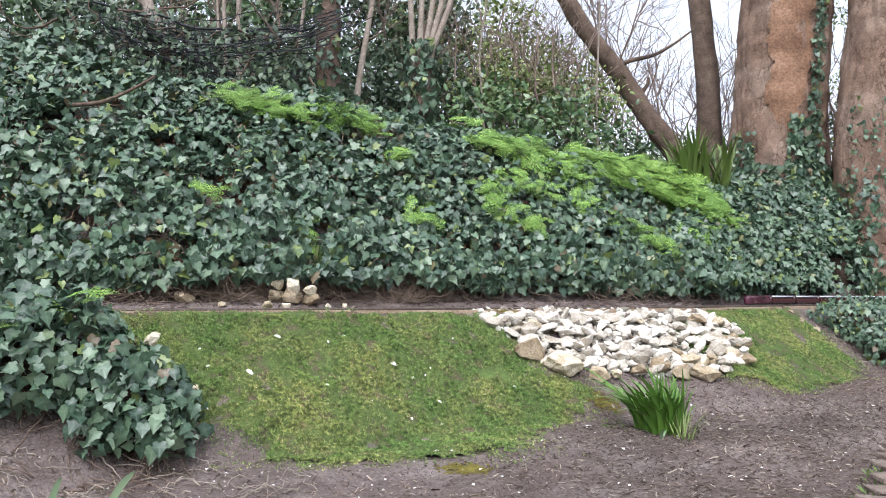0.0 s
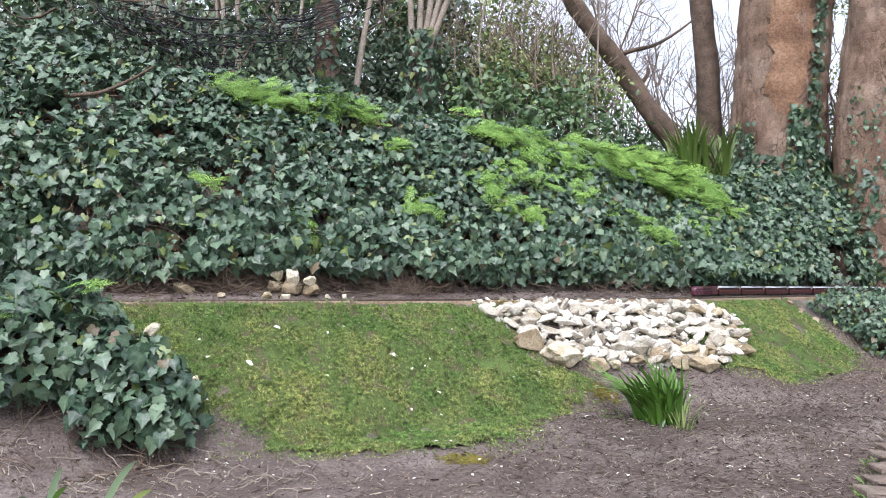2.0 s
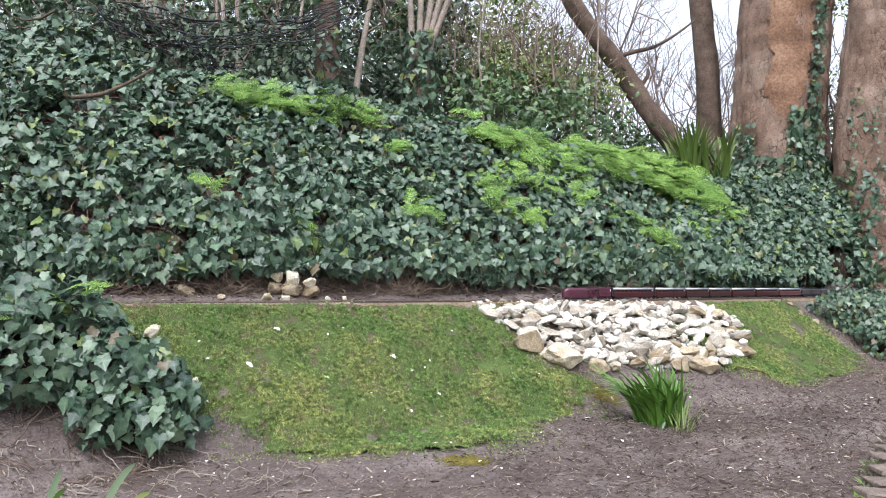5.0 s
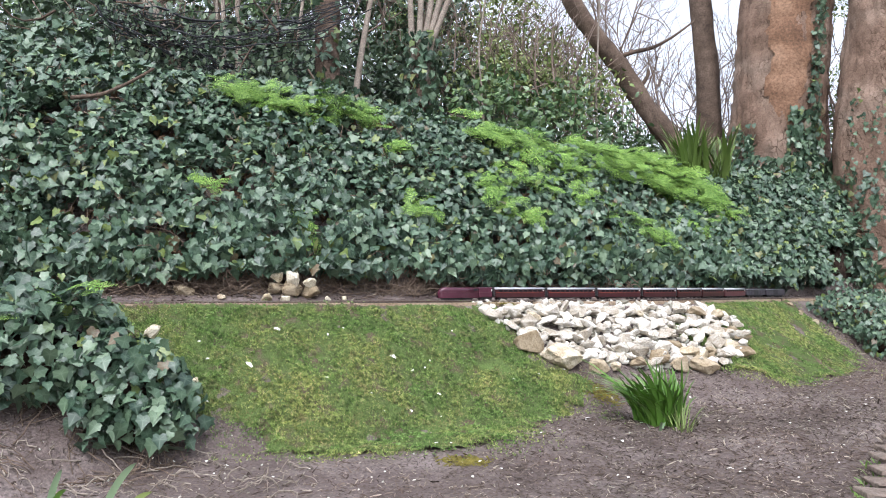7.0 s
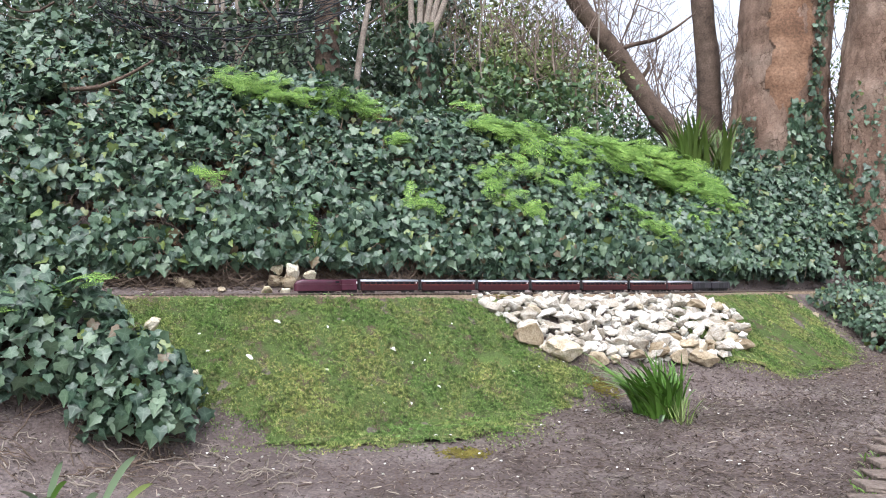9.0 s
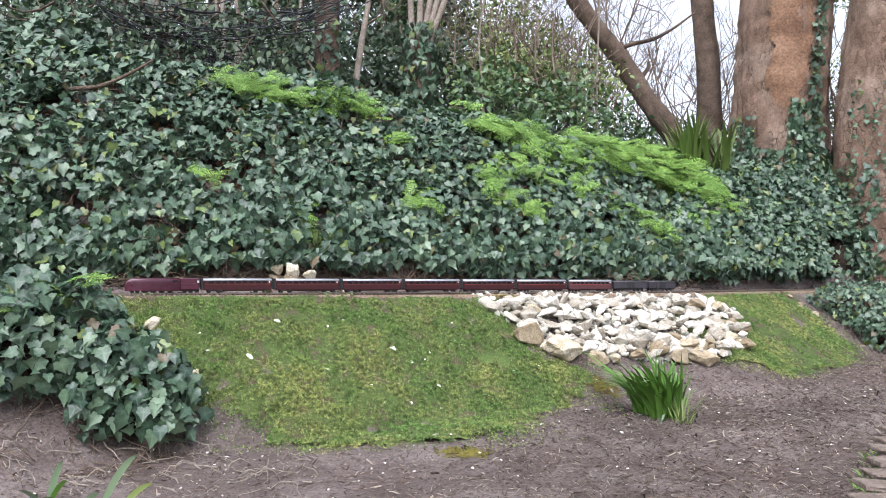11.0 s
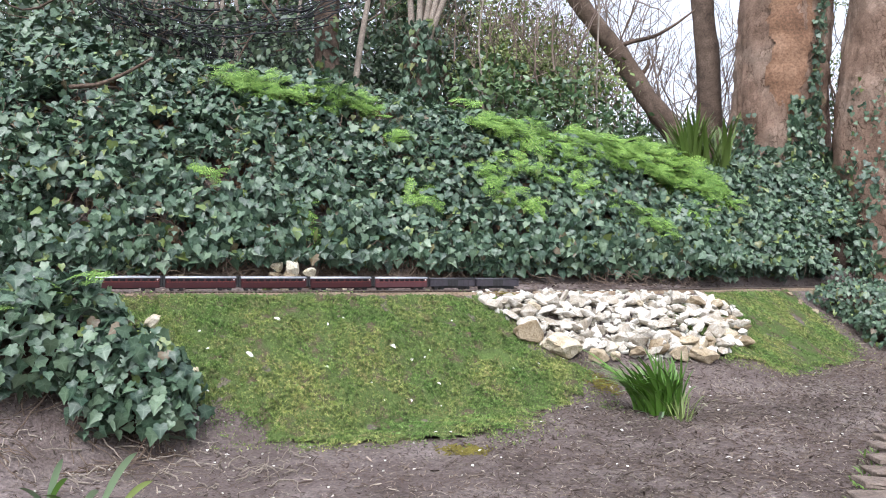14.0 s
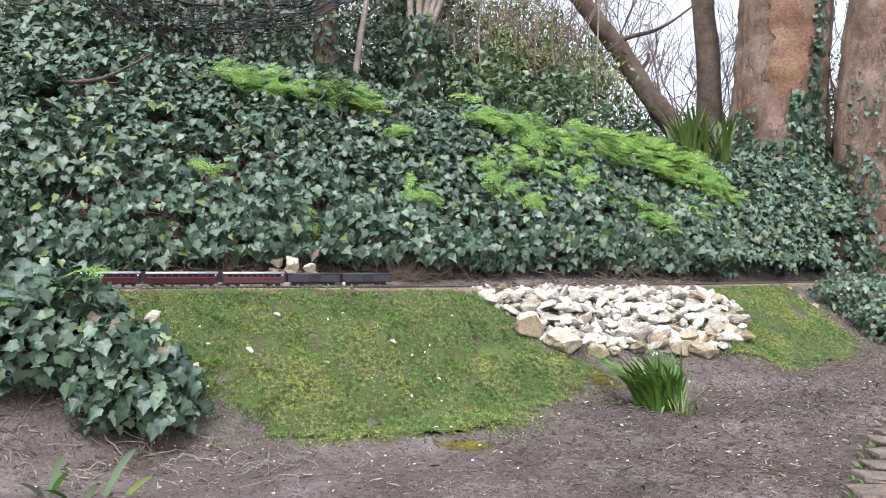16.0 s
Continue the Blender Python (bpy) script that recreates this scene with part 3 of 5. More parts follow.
ivy_cover("", where[ok], nrm[ok] + [0, -0.3, 0.2], rng.uniform(0.04, 0.075, ok.sum()), "", parent=bank_ivy)
# thicker growth below the trees
n = 14000
x = rng.uniform(2.0, 4.25, n)
y = bank_line(x) + rng.uniform(0.2, 1.05, n) / 0.88
nrm = ground_normal(x, y)
where = spots(x, y) + nrm * (0.02 + 0.2 * rng.random(n))[:, None]
ok = overhang(where) & (off_track(x, y) < -0.26)
ivy_cover("", where[ok], unit(nrm[ok] + np.array([-0.1, -0.45, 0.45])), 0.036 + 0.042 * rng.random(ok.sum()), "", parent=bank_ivy, loose=0.6)
# leaves that hang over the shelf
n = 2400
x = rng.uniform(-3.2, 4.6, n)
y = track_y(x) + rng.uniform(0.27, 0.46, n) / 0.88
where = np.stack([x, y, rail_z(x) + 0.10 + 0.26 * rng.random(n)], -1)
ok = overhang(where)
ivy_cover("", where[ok], np.repeat([[0, -1.0, -0.2]], ok.sum(), 0), rng.uniform(0.035, 0.075, ok.sum()), "", parent=bank_ivy)
n = 760
x = np.where(rng.random(n) < 0.6, rng.uniform(-2.2, 0.2, n), rng.uniform(-3.0, 4.4, n))
y0 = track_y(x) + 0.34
sx = x + rng.uniform(-0.3, 0.3, n)
starts = np.stack([x, y0 + 0.06, rail_z(x) + rng.uniform(0.08, 0.25, n)], -1)
ends = np.stack([sx, track_y(sx) + rng.uniform(0.22, 0.38, n), rail_z(sx) + rng.uniform(-0.01, 0.09, n)], -1)
stems("runner_tangle", starts, ends, 0.0042, M_stem, bank_ivy)

# woody stems that show between the leaves
n = 620
x = rng.uniform(-3.6, 4.0, n)
y = bank_line(x) + rng.uniform(0.35, 1.7, n) / 0.88
x1, y1 = x + rng.uniform(-0.22, 0.22, n), y + rng.uniform(-0.22, 0.22, n)
stems("runner_tangle", spots(x, y) + ground_normal(x, y) * 0.12, spots(x1, y1) + ground_normal(x1, y1) * 0.16, 0.0042, M_stem, bank_ivy, sag=-0.02, wander=0.03)
# withered leaves caught in the hollows
n = 5200
x = rng.uniform(-4.0, 4.0, n)
y = bank_line(x) + rng.uniform(0.3, 1.8, n) / 0.88
nrm = ground_normal(x, y)
where = spots(x, y) + nrm * rng.uniform(0.01, 0.07, (n, 1))
ok = overhang(where) & (holes(where[:, 0], where[:, 2]) | (rng.random(n) < 0.25))
r, a, u = leaf_frames(ok.sum(), nrm[ok], loose=0.8)
v, t = repeat(np.array(LEAF_V) - [0, 0.2, 0], LEAF_T, where[ok], r, a, u, rng.uniform(0.03, 0.06, ok.sum()))
put("dead_leaves", mesh_of("dead_leaves", v, t, M_dead, flat=False), bank_ivy, "withered brown leaves", kind="stuff")
def mound_points(n, centre, radii, low=-0.2, seed=1.0):
    """Places and normals on the upper, lumpy skin of a mound."""
    d = unit(rng.normal(size=(n * 3, 3)))
    d = d[d[:, 2] > low][:n]
    lump = 1 + 0.10 * np.sin(d[:, 0] * 5 + seed) + 0.08 * np.sin(d[:, 1] * 7 + 2 * seed) + 0.06 * np.sin(d[:, 2] * 9 + seed)
    p = np.asarray(centre) + d * np.asarray(radii) * lump[:, None]
    return p, unit(d / np.asarray(radii))


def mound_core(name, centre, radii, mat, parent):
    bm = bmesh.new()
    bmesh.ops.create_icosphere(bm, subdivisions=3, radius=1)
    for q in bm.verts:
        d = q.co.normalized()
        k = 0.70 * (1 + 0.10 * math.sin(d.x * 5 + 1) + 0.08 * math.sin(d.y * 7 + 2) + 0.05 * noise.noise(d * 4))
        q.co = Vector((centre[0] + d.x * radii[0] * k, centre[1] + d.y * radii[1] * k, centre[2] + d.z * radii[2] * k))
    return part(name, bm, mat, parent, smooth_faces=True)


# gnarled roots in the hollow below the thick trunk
hollow = empty("root_hollow", label="hollow's shade painted as a near-black lump under the tree roots", category="hollow")
# the hollow is no cavity: its shade is this near-black lump's colour
mound_core("humus_core", (3.89, 7.99, 1.02), (0.30, 0.18, 0.30), M_shade_core, hollow)
roots = empty("tree_roots", label="gnarled reddish roots in a hollow below the trunk", category="roots")
for k in range(6):
    rx = 3.74 + 0.06 * k
    ry = float(track_y(rx)) + 0.46
    line = bend(((rx - 0.12, ry + 0.05, float(ground_z(rx - 0.12, ry + 0.05)) + 0.02), (rx, ry + 0.1, 1.0 + 0.05 * (k % 3)), (rx + 0.15, ry + 0.3, 1.15 + 0.06 * (k % 2)), (rx + 0.3, ry + 0.5, 1.2)), 14)
    put("root", mesh_of("root", *tube(line, np.linspace(0.025, 0.05, 14), 8, 0.15, k + 1.0), M_bark, flat=False), roots)


# the ivy mound in front of the track, with stones under it
bush = empty("ivy_bush", label="low mound of large-leaved ivy over stones beside the lawn", category="ivy")
LOBES = (((-1.78, 3.42, 0.50), (0.48, 0.36, 0.31)), ((-1.36, 3.36, 0.38), (0.27, 0.26, 0.20)), ((-1.24, 3.27, 0.30), (0.17, 0.17, 0.12)), ((-2.2, 3.36, 0.52), (0.5, 0.42, 0.32)))
spots_p, spots_n = [], []
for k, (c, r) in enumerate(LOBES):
    # near-black core: the shade between the leaves is put into its colour
    mound_core("humus_core", c, r, M_shade_core, bush)
    p, nn = mound_points((2600, 1050, 560, 2500)[k], c, r, -0.45, k + 1.0)
    spots_p.append(p + nn * rng.uniform(-0.06, 0.07, (len(p), 1)))
    spots_n.append(nn)
p, nn = np.concatenate(spots_p), np.concatenate(spots_n)
keep = np.ones(len(p), bool)
for c, r in LOBES:
    keep &= (((p - np.array(c)) / (np.array(r) * 0.85)) ** 2).sum(1) > 1
keep &= (p[:, 2] > 0.40) | (p[:, 0] > -1.45)
keep &= (p[:, 2] > ground_z(p[:, 0], p[:, 1]) + 0.06) & (off_track(p[:, 0], p[:, 1]) > 0.16)
p, nn = p[keep], nn[keep]
ivy_cover("", p, unit(nn + [0, -0.35, 0.1]), rng.uniform(0.034, 0.070, len(p)), "", singles=300, loose=0.55, parent=bush)
n = 60
px = rng.uniform(-2.0, -1.08, n)
py = 3.12 + 0.14 * rng.random(n) - 0.12 * (px + 1.1)
ex, ey = px + rng.uniform(-0.12, 0.12, n), py - rng.uniform(0.03, 0.2, n)
stems("runner_tangle", np.stack([px, py + 0.12, ground_z(px, py) + rng.uniform(0.08, 0.2, n)], -1), spots(ex, ey, 0.006), 0.0045, M_stem, bush, sag=0.02, wander=0.02)
n = 90
px, py = rng.uniform(-2.0, -1.0, n), rng.uniform(2.85, 3.25, n)
stems("runner_tangle", spots(px, py, 0.006), spots(px + rng.uniform(-0.25, 0.25, n), py + rng.uniform(-0.12, 0.12, n), 0.004), 0.003, M_stem, bush, sag=0.0, wander=0.012)

# pale roots and runners lying on the soil
n = 110
px, py = rng.uniform(-1.9, -0.5, n), rng.uniform(2.75, 3.3, n)
stems("root_tangle", spots(px, py, 0.006), spots(px + rng.uniform(-0.16, 0.16, n), py + rng.uniform(-0.10, 0.10, n), 0.004), 0.0032, M_pale, bush, sag=-0.006, wander=0.02)

# a hump of ivy behind the bank's crest
hump = empty("ivy_hump", label="rounded hump of ivy on the bank top", category="ivy")
spots_p, spots_n = [], []
for k, (c, r) in enumerate((((-3.25, 6.7, 2.50), (0.45, 0.4, 0.50)), ((-3.9, 6.5, 2.5), (0.5, 0.4, 0.45)))):
    # the hump's inner shade, painted as a dark core
    mound_core("humus_core", c, r, M_shade_core, hump)
    p, nn = mound_points(700, c, r, -0.2, k + 7.0)
    spots_p.append(p + nn * rng.uniform(-0.04, 0.08, (len(p), 1)))
    spots_n.append(nn)
p, nn = np.concatenate(spots_p), np.concatenate(spots_n)
ivy_cover("", p, unit(nn + [0, -0.3, 0.3]), rng.uniform(0.045, 0.09, len(p)), "", parent=hump)

# the smaller one by the track's far end
bush2 = empty("ivy_bush", label="small ivy mound spilling over the bank edge", category="ivy")
spots_p, spots_n = [], []
for k, (c, r) in enumerate((((3.46, 6.60, 0.58), (0.42, 0.34, 0.20)), ((3.60, 6.15, 0.42), (0.40, 0.34, 0.22)), ((4.05, 6.3, 0.5), (0.5, 0.4, 0.28)))):
    # dark core colour gives the shade behind these leaves
    mound_core("humus_core", c, r, M_shade_core, bush2)
    p, nn = mound_points(2000, c, r, -0.5, k + 4.0)
    spots_p.append(p + nn * rng.uniform(-0.03, 0.05, (len(p), 1)))
    spots_n.append(nn)
p, nn = np.concatenate(spots_p), np.concatenate(spots_n)
keep = (p[:, 2] > ground_z(p[:, 0], p[:, 1]) + 0.03) & (off_track(p[:, 0], p[:, 1]) > 0.14)
ivy_cover("", p[keep], unit(nn[keep] + [0, -0.6, -0.15]), rng.uniform(0.022, 0.046, keep.sum()), "", parent=bush2)
# ---- stones ----
def stone_mesh(name, mat, seed, flatness=0.66, count=13, worn=0.0):
    r = np.random.default_rng(seed)
    bm = bmesh.new()
    for p in unit(r.normal(size=(count, 3))):
        k = r.uniform(0.7, 1.12)
        bm.verts.new((p[0] * 0.5 * k, p[1] * 0.40 * k, p[2] * 0.5 * flatness * k))
    out = bmesh.ops.convex_hull(bm, input=bm.verts)
    bmesh.ops.delete(bm, geom=[g for g in out["geom_unused"] if isinstance(g, bmesh.types.BMVert)], context="VERTS")
    bmesh.ops.bevel(bm, geom=list(bm.edges), offset=0.025, segments=1, affect="EDGES", clamp_overlap=True)
    if worn:
        bmesh.ops.subdivide_edges(bm, edges=[e for e in bm.edges if e.calc_length() > 0.06], cuts=2, use_grid_fill=True)
        for q in bm.verts:
            c = q.co
            q.co = c * (1 + worn * (noise.noise(c * 5 + Vector((seed, 0, 0))) + 0.6 * noise.noise(c * 13)))
    me = bpy.data.meshes.new(name)
    bm.to_mesh(me)
    bm.free()
    me.materials.append(mat)
    return me


WHITE = [stone_mesh("stone", M_white, 10 + k, (0.5, 0.72, 0.38)[k % 3], 15 + k % 4) for k in range(10)]
CREAM = [stone_mesh("stone", M_cream, 40 + k, 0.7, 16, 0.16) for k in range(6)]
BUFF = [stone_mesh("stone", M_buff, 70 + k, 0.75, 11, 0.10) for k in range(5)]


def lay(me, parent, at, size, turn, name="stone"):
    ob = put(name, me, parent)
    ob.matrix_basis = Matrix.LocRotScale(at, Euler(turn), size if isinstance(size, tuple) else (size,) * 3)
    return ob


pile = empty("stone_pile", label="heap of white flint stones edged with larger cream rocks", category="stones")
PILE = [(0.18, 4.80), (0.46, 5.02), (1.00, 5.18), (1.40, 5.36), (1.62, 5.50), (1.78, 5.64), (1.94, 5.58), (2.02, 5.4), (2.0, 5.25), (1.673, 4.80), (1.284, 4.66), (0.906, 4.57), (0.55, 4.50), (0.44, 4.58), (0.36, 4.62)]
taken = []
tries = 0
while len(taken) < 300 and tries < 20000:
    tries += 1
    sx, sy = rng.uniform(0.1, 2.1), rng.uniform(4.4, 5.8)
    size = rng.uniform(0.085, 0.15) * (1.0 if tries < 6000 else 0.7)
    if not inside(PILE, np.array([sx]), np.array([sy]))[0] or off_track(sx, sy) < 0.155:
        continue
    gap = min([math.hypot((sx - a) * 1.0, (sy - b) * 1.25) / (size + c) for a, b, c in taken] or [9])
    if gap < 0.27:
        continue
    taken.append((sx, sy, size))
for sx, sy, size in taken:
    z = float(ground_z(sx, sy)) + 0.012 + 0.05 * rng.random() * min(1.0, (float(off_track(sx, sy)) - 0.1) / 0.15)
    creamy = rng.random() < 0.04 + 0.6 * float(smooth(0.45, 0.8, off_track(sx, sy))) * float(smooth(0.8, 1.8, sx))
    lay(CREAM[rng.integers(6)] if creamy else WHITE[rng.integers(10)], pile, (sx, sy, z), (size * rng.uniform(0.95, 1.3), size * rng.uniform(0.9, 1.2), size), (rng.uniform(0.1, 0.8), rng.normal(0, 0.3), rng.uniform(0, 6.28)))
# small rubble that fills the joints
shapes = []
for me in WHITE[:4]:
    me.calc_loop_triangles()
    shapes.append((np.array([q.co[:] for q in me.vertices]), np.array([q.vertices[:] for q in me.loop_triangles])))
pieces = []
for base_v, base_t in shapes:
    x, y = rng.uniform(0.1, 2.1, 420), rng.uniform(4.4, 5.8, 420)
    ok = inside(PILE, x, y)
    x, y = x[ok], y[ok]
    r, a, u = axes(rng.normal(0, 0.5, (len(x), 3)) + [0, -0.3, 1], rng.normal(size=(len(x), 3)))
    pieces.append(repeat(base_v, base_t, spots(x, y, 0.004), r, a, u, rng.uniform(0.05, 0.10, len(x))))
put("rubble", mesh_of("rubble", *merged(pieces), M_rubble), pile, kind="stuff")
# larger rocks along the lower edge
RIM = ((0.49, 4.51, 0.18, 0.2, 0.95, 1.35), (0.68, 4.48, 0.25, 0.15, 1.15, 0.85), (0.88, 4.50, 0.14, 0.5, 1.0, 1.1), (0.98, 4.56, 0.12, 0.9, 1.0, 1.0), (1.13, 4.62, 0.15, 1.2, 1.0, 0.9), (1.26, 4.69, 0.17, 0.2, 0.85, 1.3), (1.38, 4.66, 0.14, 0.5, 0.9, 1.3), (1.54, 4.72, 0.19, 0.1, 1.3, 0.8),
       (1.50, 4.84, 0.15, 0.3, 1.1, 0.8), (1.63, 4.92, 0.16, 1.0, 1.0, 0.8), (1.80, 5.09, 0.17, 0.1, 1.2, 0.6), (1.90, 5.10, 0.17, 0.4, 1.2, 0.9), (1.86, 5.26, 0.19, 0.2, 1.4, 0.6), (1.72, 5.06, 0.15, 1.5, 1.0, 0.8), (1.42, 4.9, 0.13, 0.4, 1.0, 0.8), (1.95, 5.3, 0.16, 2.2, 1.3, 0.6), (1.70, 5.36, 0.2, 0.9, 1.1, 0.8))
for k, (sx, sy, size, turn, wide, tall) in enumerate(RIM):
    lay(CREAM[k % 6], pile, (sx, sy, float(ground_z(sx, sy)) + size * 0.26 * tall), (size * 1.1 * wide, size, size * tall), (0.35, 0.1, turn))

# single rocks on the shelf behind the track and on the lawn
ROCKS = ((-0.955, 4.60, 0.085, 0.115, BUFF, 0.2), (-0.858, 4.60, 0.085, 0.14, BUFF, 0.9), (-0.765, 4.62, 0.07, 0.12, BUFF, 1.5), (-0.984, 4.49, -0.005, 0.105, BUFF, 2.2), (-0.893, 4.51, -0.005, 0.09, BUFF, 0.5),
         (-0.87, 4.64, 0.0, 0.17, CREAM, 0.7), (-0.77, 4.66, 0.0, 0.15, CREAM, 2.4), (-0.97, 4.64, 0.0, 0.16, CREAM, 1.1), (-0.67, 4.66, 0.0, 0.05, BUFF, 1.9), (-0.58, 4.70, 0.0, 0.05, BUFF, 0.4), (-1.424, 4.42, -0.01, 0.15, CREAM, 0.3), (-1.22, 4.42, 0.0, 0.06, CREAM, 0.8),
         (2.04, 5.66, 0.0, 0.09, WHITE, 1.0), (2.10, 5.52, 0.0, 0.07, WHITE, 1.4), (2.86, 6.60, -0.02, 0.09, CREAM, 0.4), (2.92, 6.55, -0.02, 0.08, CREAM, 1.3), (2.88, 6.46, -0.02, 0.09, CREAM, 2.0), (2.95, 6.38, -0.02, 0.10, CREAM, 2.6))
for sx, sy, up, size, kind, turn in ROCKS:
    rock = lay(kind[int(turn * 10) % len(kind)], None, (sx, sy, float(ground_z(sx, sy)) + up + size * 0.24), (size, size * 0.9, size * 1.0), (0.3 * math.sin(turn * 5), 0.2, turn), "rock")
    tagged(rock, "pale yellow limestone rock lying beside the track" if kind is BUFF else "weathered cream rock half sunk in soil", "rock", "loose rocks")
for sx, sy, sz, size in ((-1.335, 3.66, 0.63, 0.11), (-1.30, 3.62, 0.565, 0.12), (-1.085, 3.44, 0.41, 0.12), (-1.17, 3.50, 0.455, 0.10)):
    rock = lay(BUFF[int(size * 100) % 5], None, (sx, sy, max(sz, float(ground_z(sx, sy)) + 0.02)), size, (0.4, 0.5, size * 30), "rock")
    tagged(rock, "cream rock showing among the ivy", "rock", "loose rocks")
# ---- the track ----
STEP = 0.02
tx = np.arange(-6.0, 8.5, 0.01)
ty = track_y(tx)
arc = np.concatenate([[0], np.cumsum(np.hypot(np.diff(tx), np.diff(ty)))])
arc -= np.interp(-1.697, tx, arc)


def on_track(s):
    """Place and heading at s metres along the track, towards the trees."""
    x = np.interp(s, arc, tx)
    y = np.interp(s, arc, ty)
    x1, x0 = np.interp(s + 0.05, arc, tx), np.interp(s - 0.05, arc, tx)
    y1, y0 = np.interp(s + 0.05, arc, ty), np.interp(s - 0.05, arc, ty)
    return x, y, rail_z(x), np.arctan2(y1 - y0, x1 - x0)


def ribbon(s0, s1, side0, side1, z0, z1, step=0.05):
    """A bar swept along the track."""
    s = np.arange(s0, s1, step)
    x, y, z, h = on_track(s)
    nx, ny = np.sin(h), -np.cos(h)
    ring = [(side0, z0), (side1, z0), (side1, z1), (side0, z1)]
    v = np.stack([np.stack([x + nx * a, y + ny * a, z + b], -1) for a, b in ring], 1)
    n = len(s)
    i, j = np.meshgrid(np.arange(n - 1), np.arange(4), indexing="ij")
    p, q = i * 4 + j, i * 4 + (j + 1) % 4
    t = np.concatenate([np.stack([p, p + 4, q + 4], -1).reshape(-1, 3), np.stack([p, q + 4, q], -1).reshape(-1, 3), [(0, 1, 2), (0, 2, 3), (4 * n - 4, 4 * n - 2, 4 * n - 3), (4 * n - 4, 4 * n - 1, 4 * n - 2)]])
    return v.reshape(-1, 3), t


railway = empty("railway_track", label="model railway track on a soil shelf", category="track")
for a in (-0.018, 0.016):
    put("rail", mesh_of("rail", *ribbon(-3.0, 8.0, a, a + 0.002, -0.006, 0.0), M_rail), railway)
s = np.arange(-3.0, 8.0, 0.024)
x, y, z, h = on_track(s)
n = len(s)
cube_v = [(a, b, c) for a in (-1, 1) for b in (-1, 1) for c in (-1, 1)]
cube_t = [(0, 1, 3), (0, 3, 2), (4, 6, 7), (4, 7, 5), (0, 4, 5), (0, 5, 1), (2, 3, 7), (2, 7, 6), (0, 2, 6), (0, 6, 4), (1, 5, 7), (1, 7, 3)]
right, ahead, up = axes(np.repeat([[0, 0, 1.0]], n, 0), np.stack([-np.sin(h), np.cos(h), 0 * h], -1))
v, t = repeat(cube_v, cube_t, np.stack([x, y, z - 0.009], -1), right, ahead, up, np.repeat([[0.005, 0.032, 0.003]], n, 0))
put("sleepers", mesh_of("sleepers", v, t, M_bark2), railway, kind="stuff")
put("ballast", mesh_of("ballast", *ribbon(-3.0, 8.0, -0.06, 0.055, -0.05, -0.0115), M_ballast), railway)
# long edging boards in front
for k, (s0, s1) in enumerate(((-2.6, -0.1), (-0.09, 1.28), (1.285, 2.45), (2.46, 3.9), (3.91, 5.3), (5.31, 7.4))):
    e = put("edging_board", mesh_of("edging_board", *ribbon(s0, s1, 0.085, 0.104, -0.09, -0.014 + 0.003 * (k % 2)), M_edging))
    tagged(e, "weathered timber board along the shelf edge", "board", "edging boards")
# ---- the train ----
def wheels(parent, xs, r, mat):
    for wx in xs:
        for side in (-1, 1):
            bm = bmesh.new()
            bmesh.ops.create_cone(bm, cap_ends=True, segments=16, radius1=r, radius2=r * 0.94, depth=0.004,
                                  matrix=Matrix.Translation((wx, side * 0.017, r)) @ Matrix.Rotation(radians(90) * side, 4, "X"))
            part("wheel", bm, mat, parent)


def bogie(parent, cx):
    bm = bmesh.new()
    for side in (-1, 1):
        box(bm, cx - 0.034, cx + 0.034, side * 0.022 - 0.002, side * 0.022 + 0.002, 0.009, 0.017, 0.001)
        for ax in (-0.024, 0.024):
            box(bm, cx + ax - 0.005, cx + ax + 0.005, side * 0.025 - 0.002, side * 0.025 + 0.002, 0.006, 0.015)
    box(bm, cx - 0.006, cx + 0.006, -0.02, 0.02, 0.012, 0.020)
    b = part("bogie", bm, M_black, parent)
    wheels(b, (cx - 0.024, cx + 0.024), 0.0095, M_black)


def arched(bm, length, half_w, z0, rise, edge=0.0):
    """A roof: an arc across, swept along x."""
    n = 10
    ends = []
    for ex in (-length / 2, length / 2):
        ring = [bm.verts.new((ex, half_w * math.cos(a), z0 + rise * math.sin(a) ** 0.8)) for a in np.linspace(0.0, math.pi, n)]
        ends.append(ring)
    for k in range(n - 1):
        bm.faces.new((ends[0][k], ends[1][k], ends[1][k + 1], ends[0][k + 1]))
    bm.faces.new(ends[0])
    bm.faces.new(ends[1][::-1])
    bm.faces.new((ends[0][0], ends[0][-1], ends[1][-1], ends[1][0]))
    bmesh.ops.recalc_face_normals(bm, faces=bm.faces)
    return bm


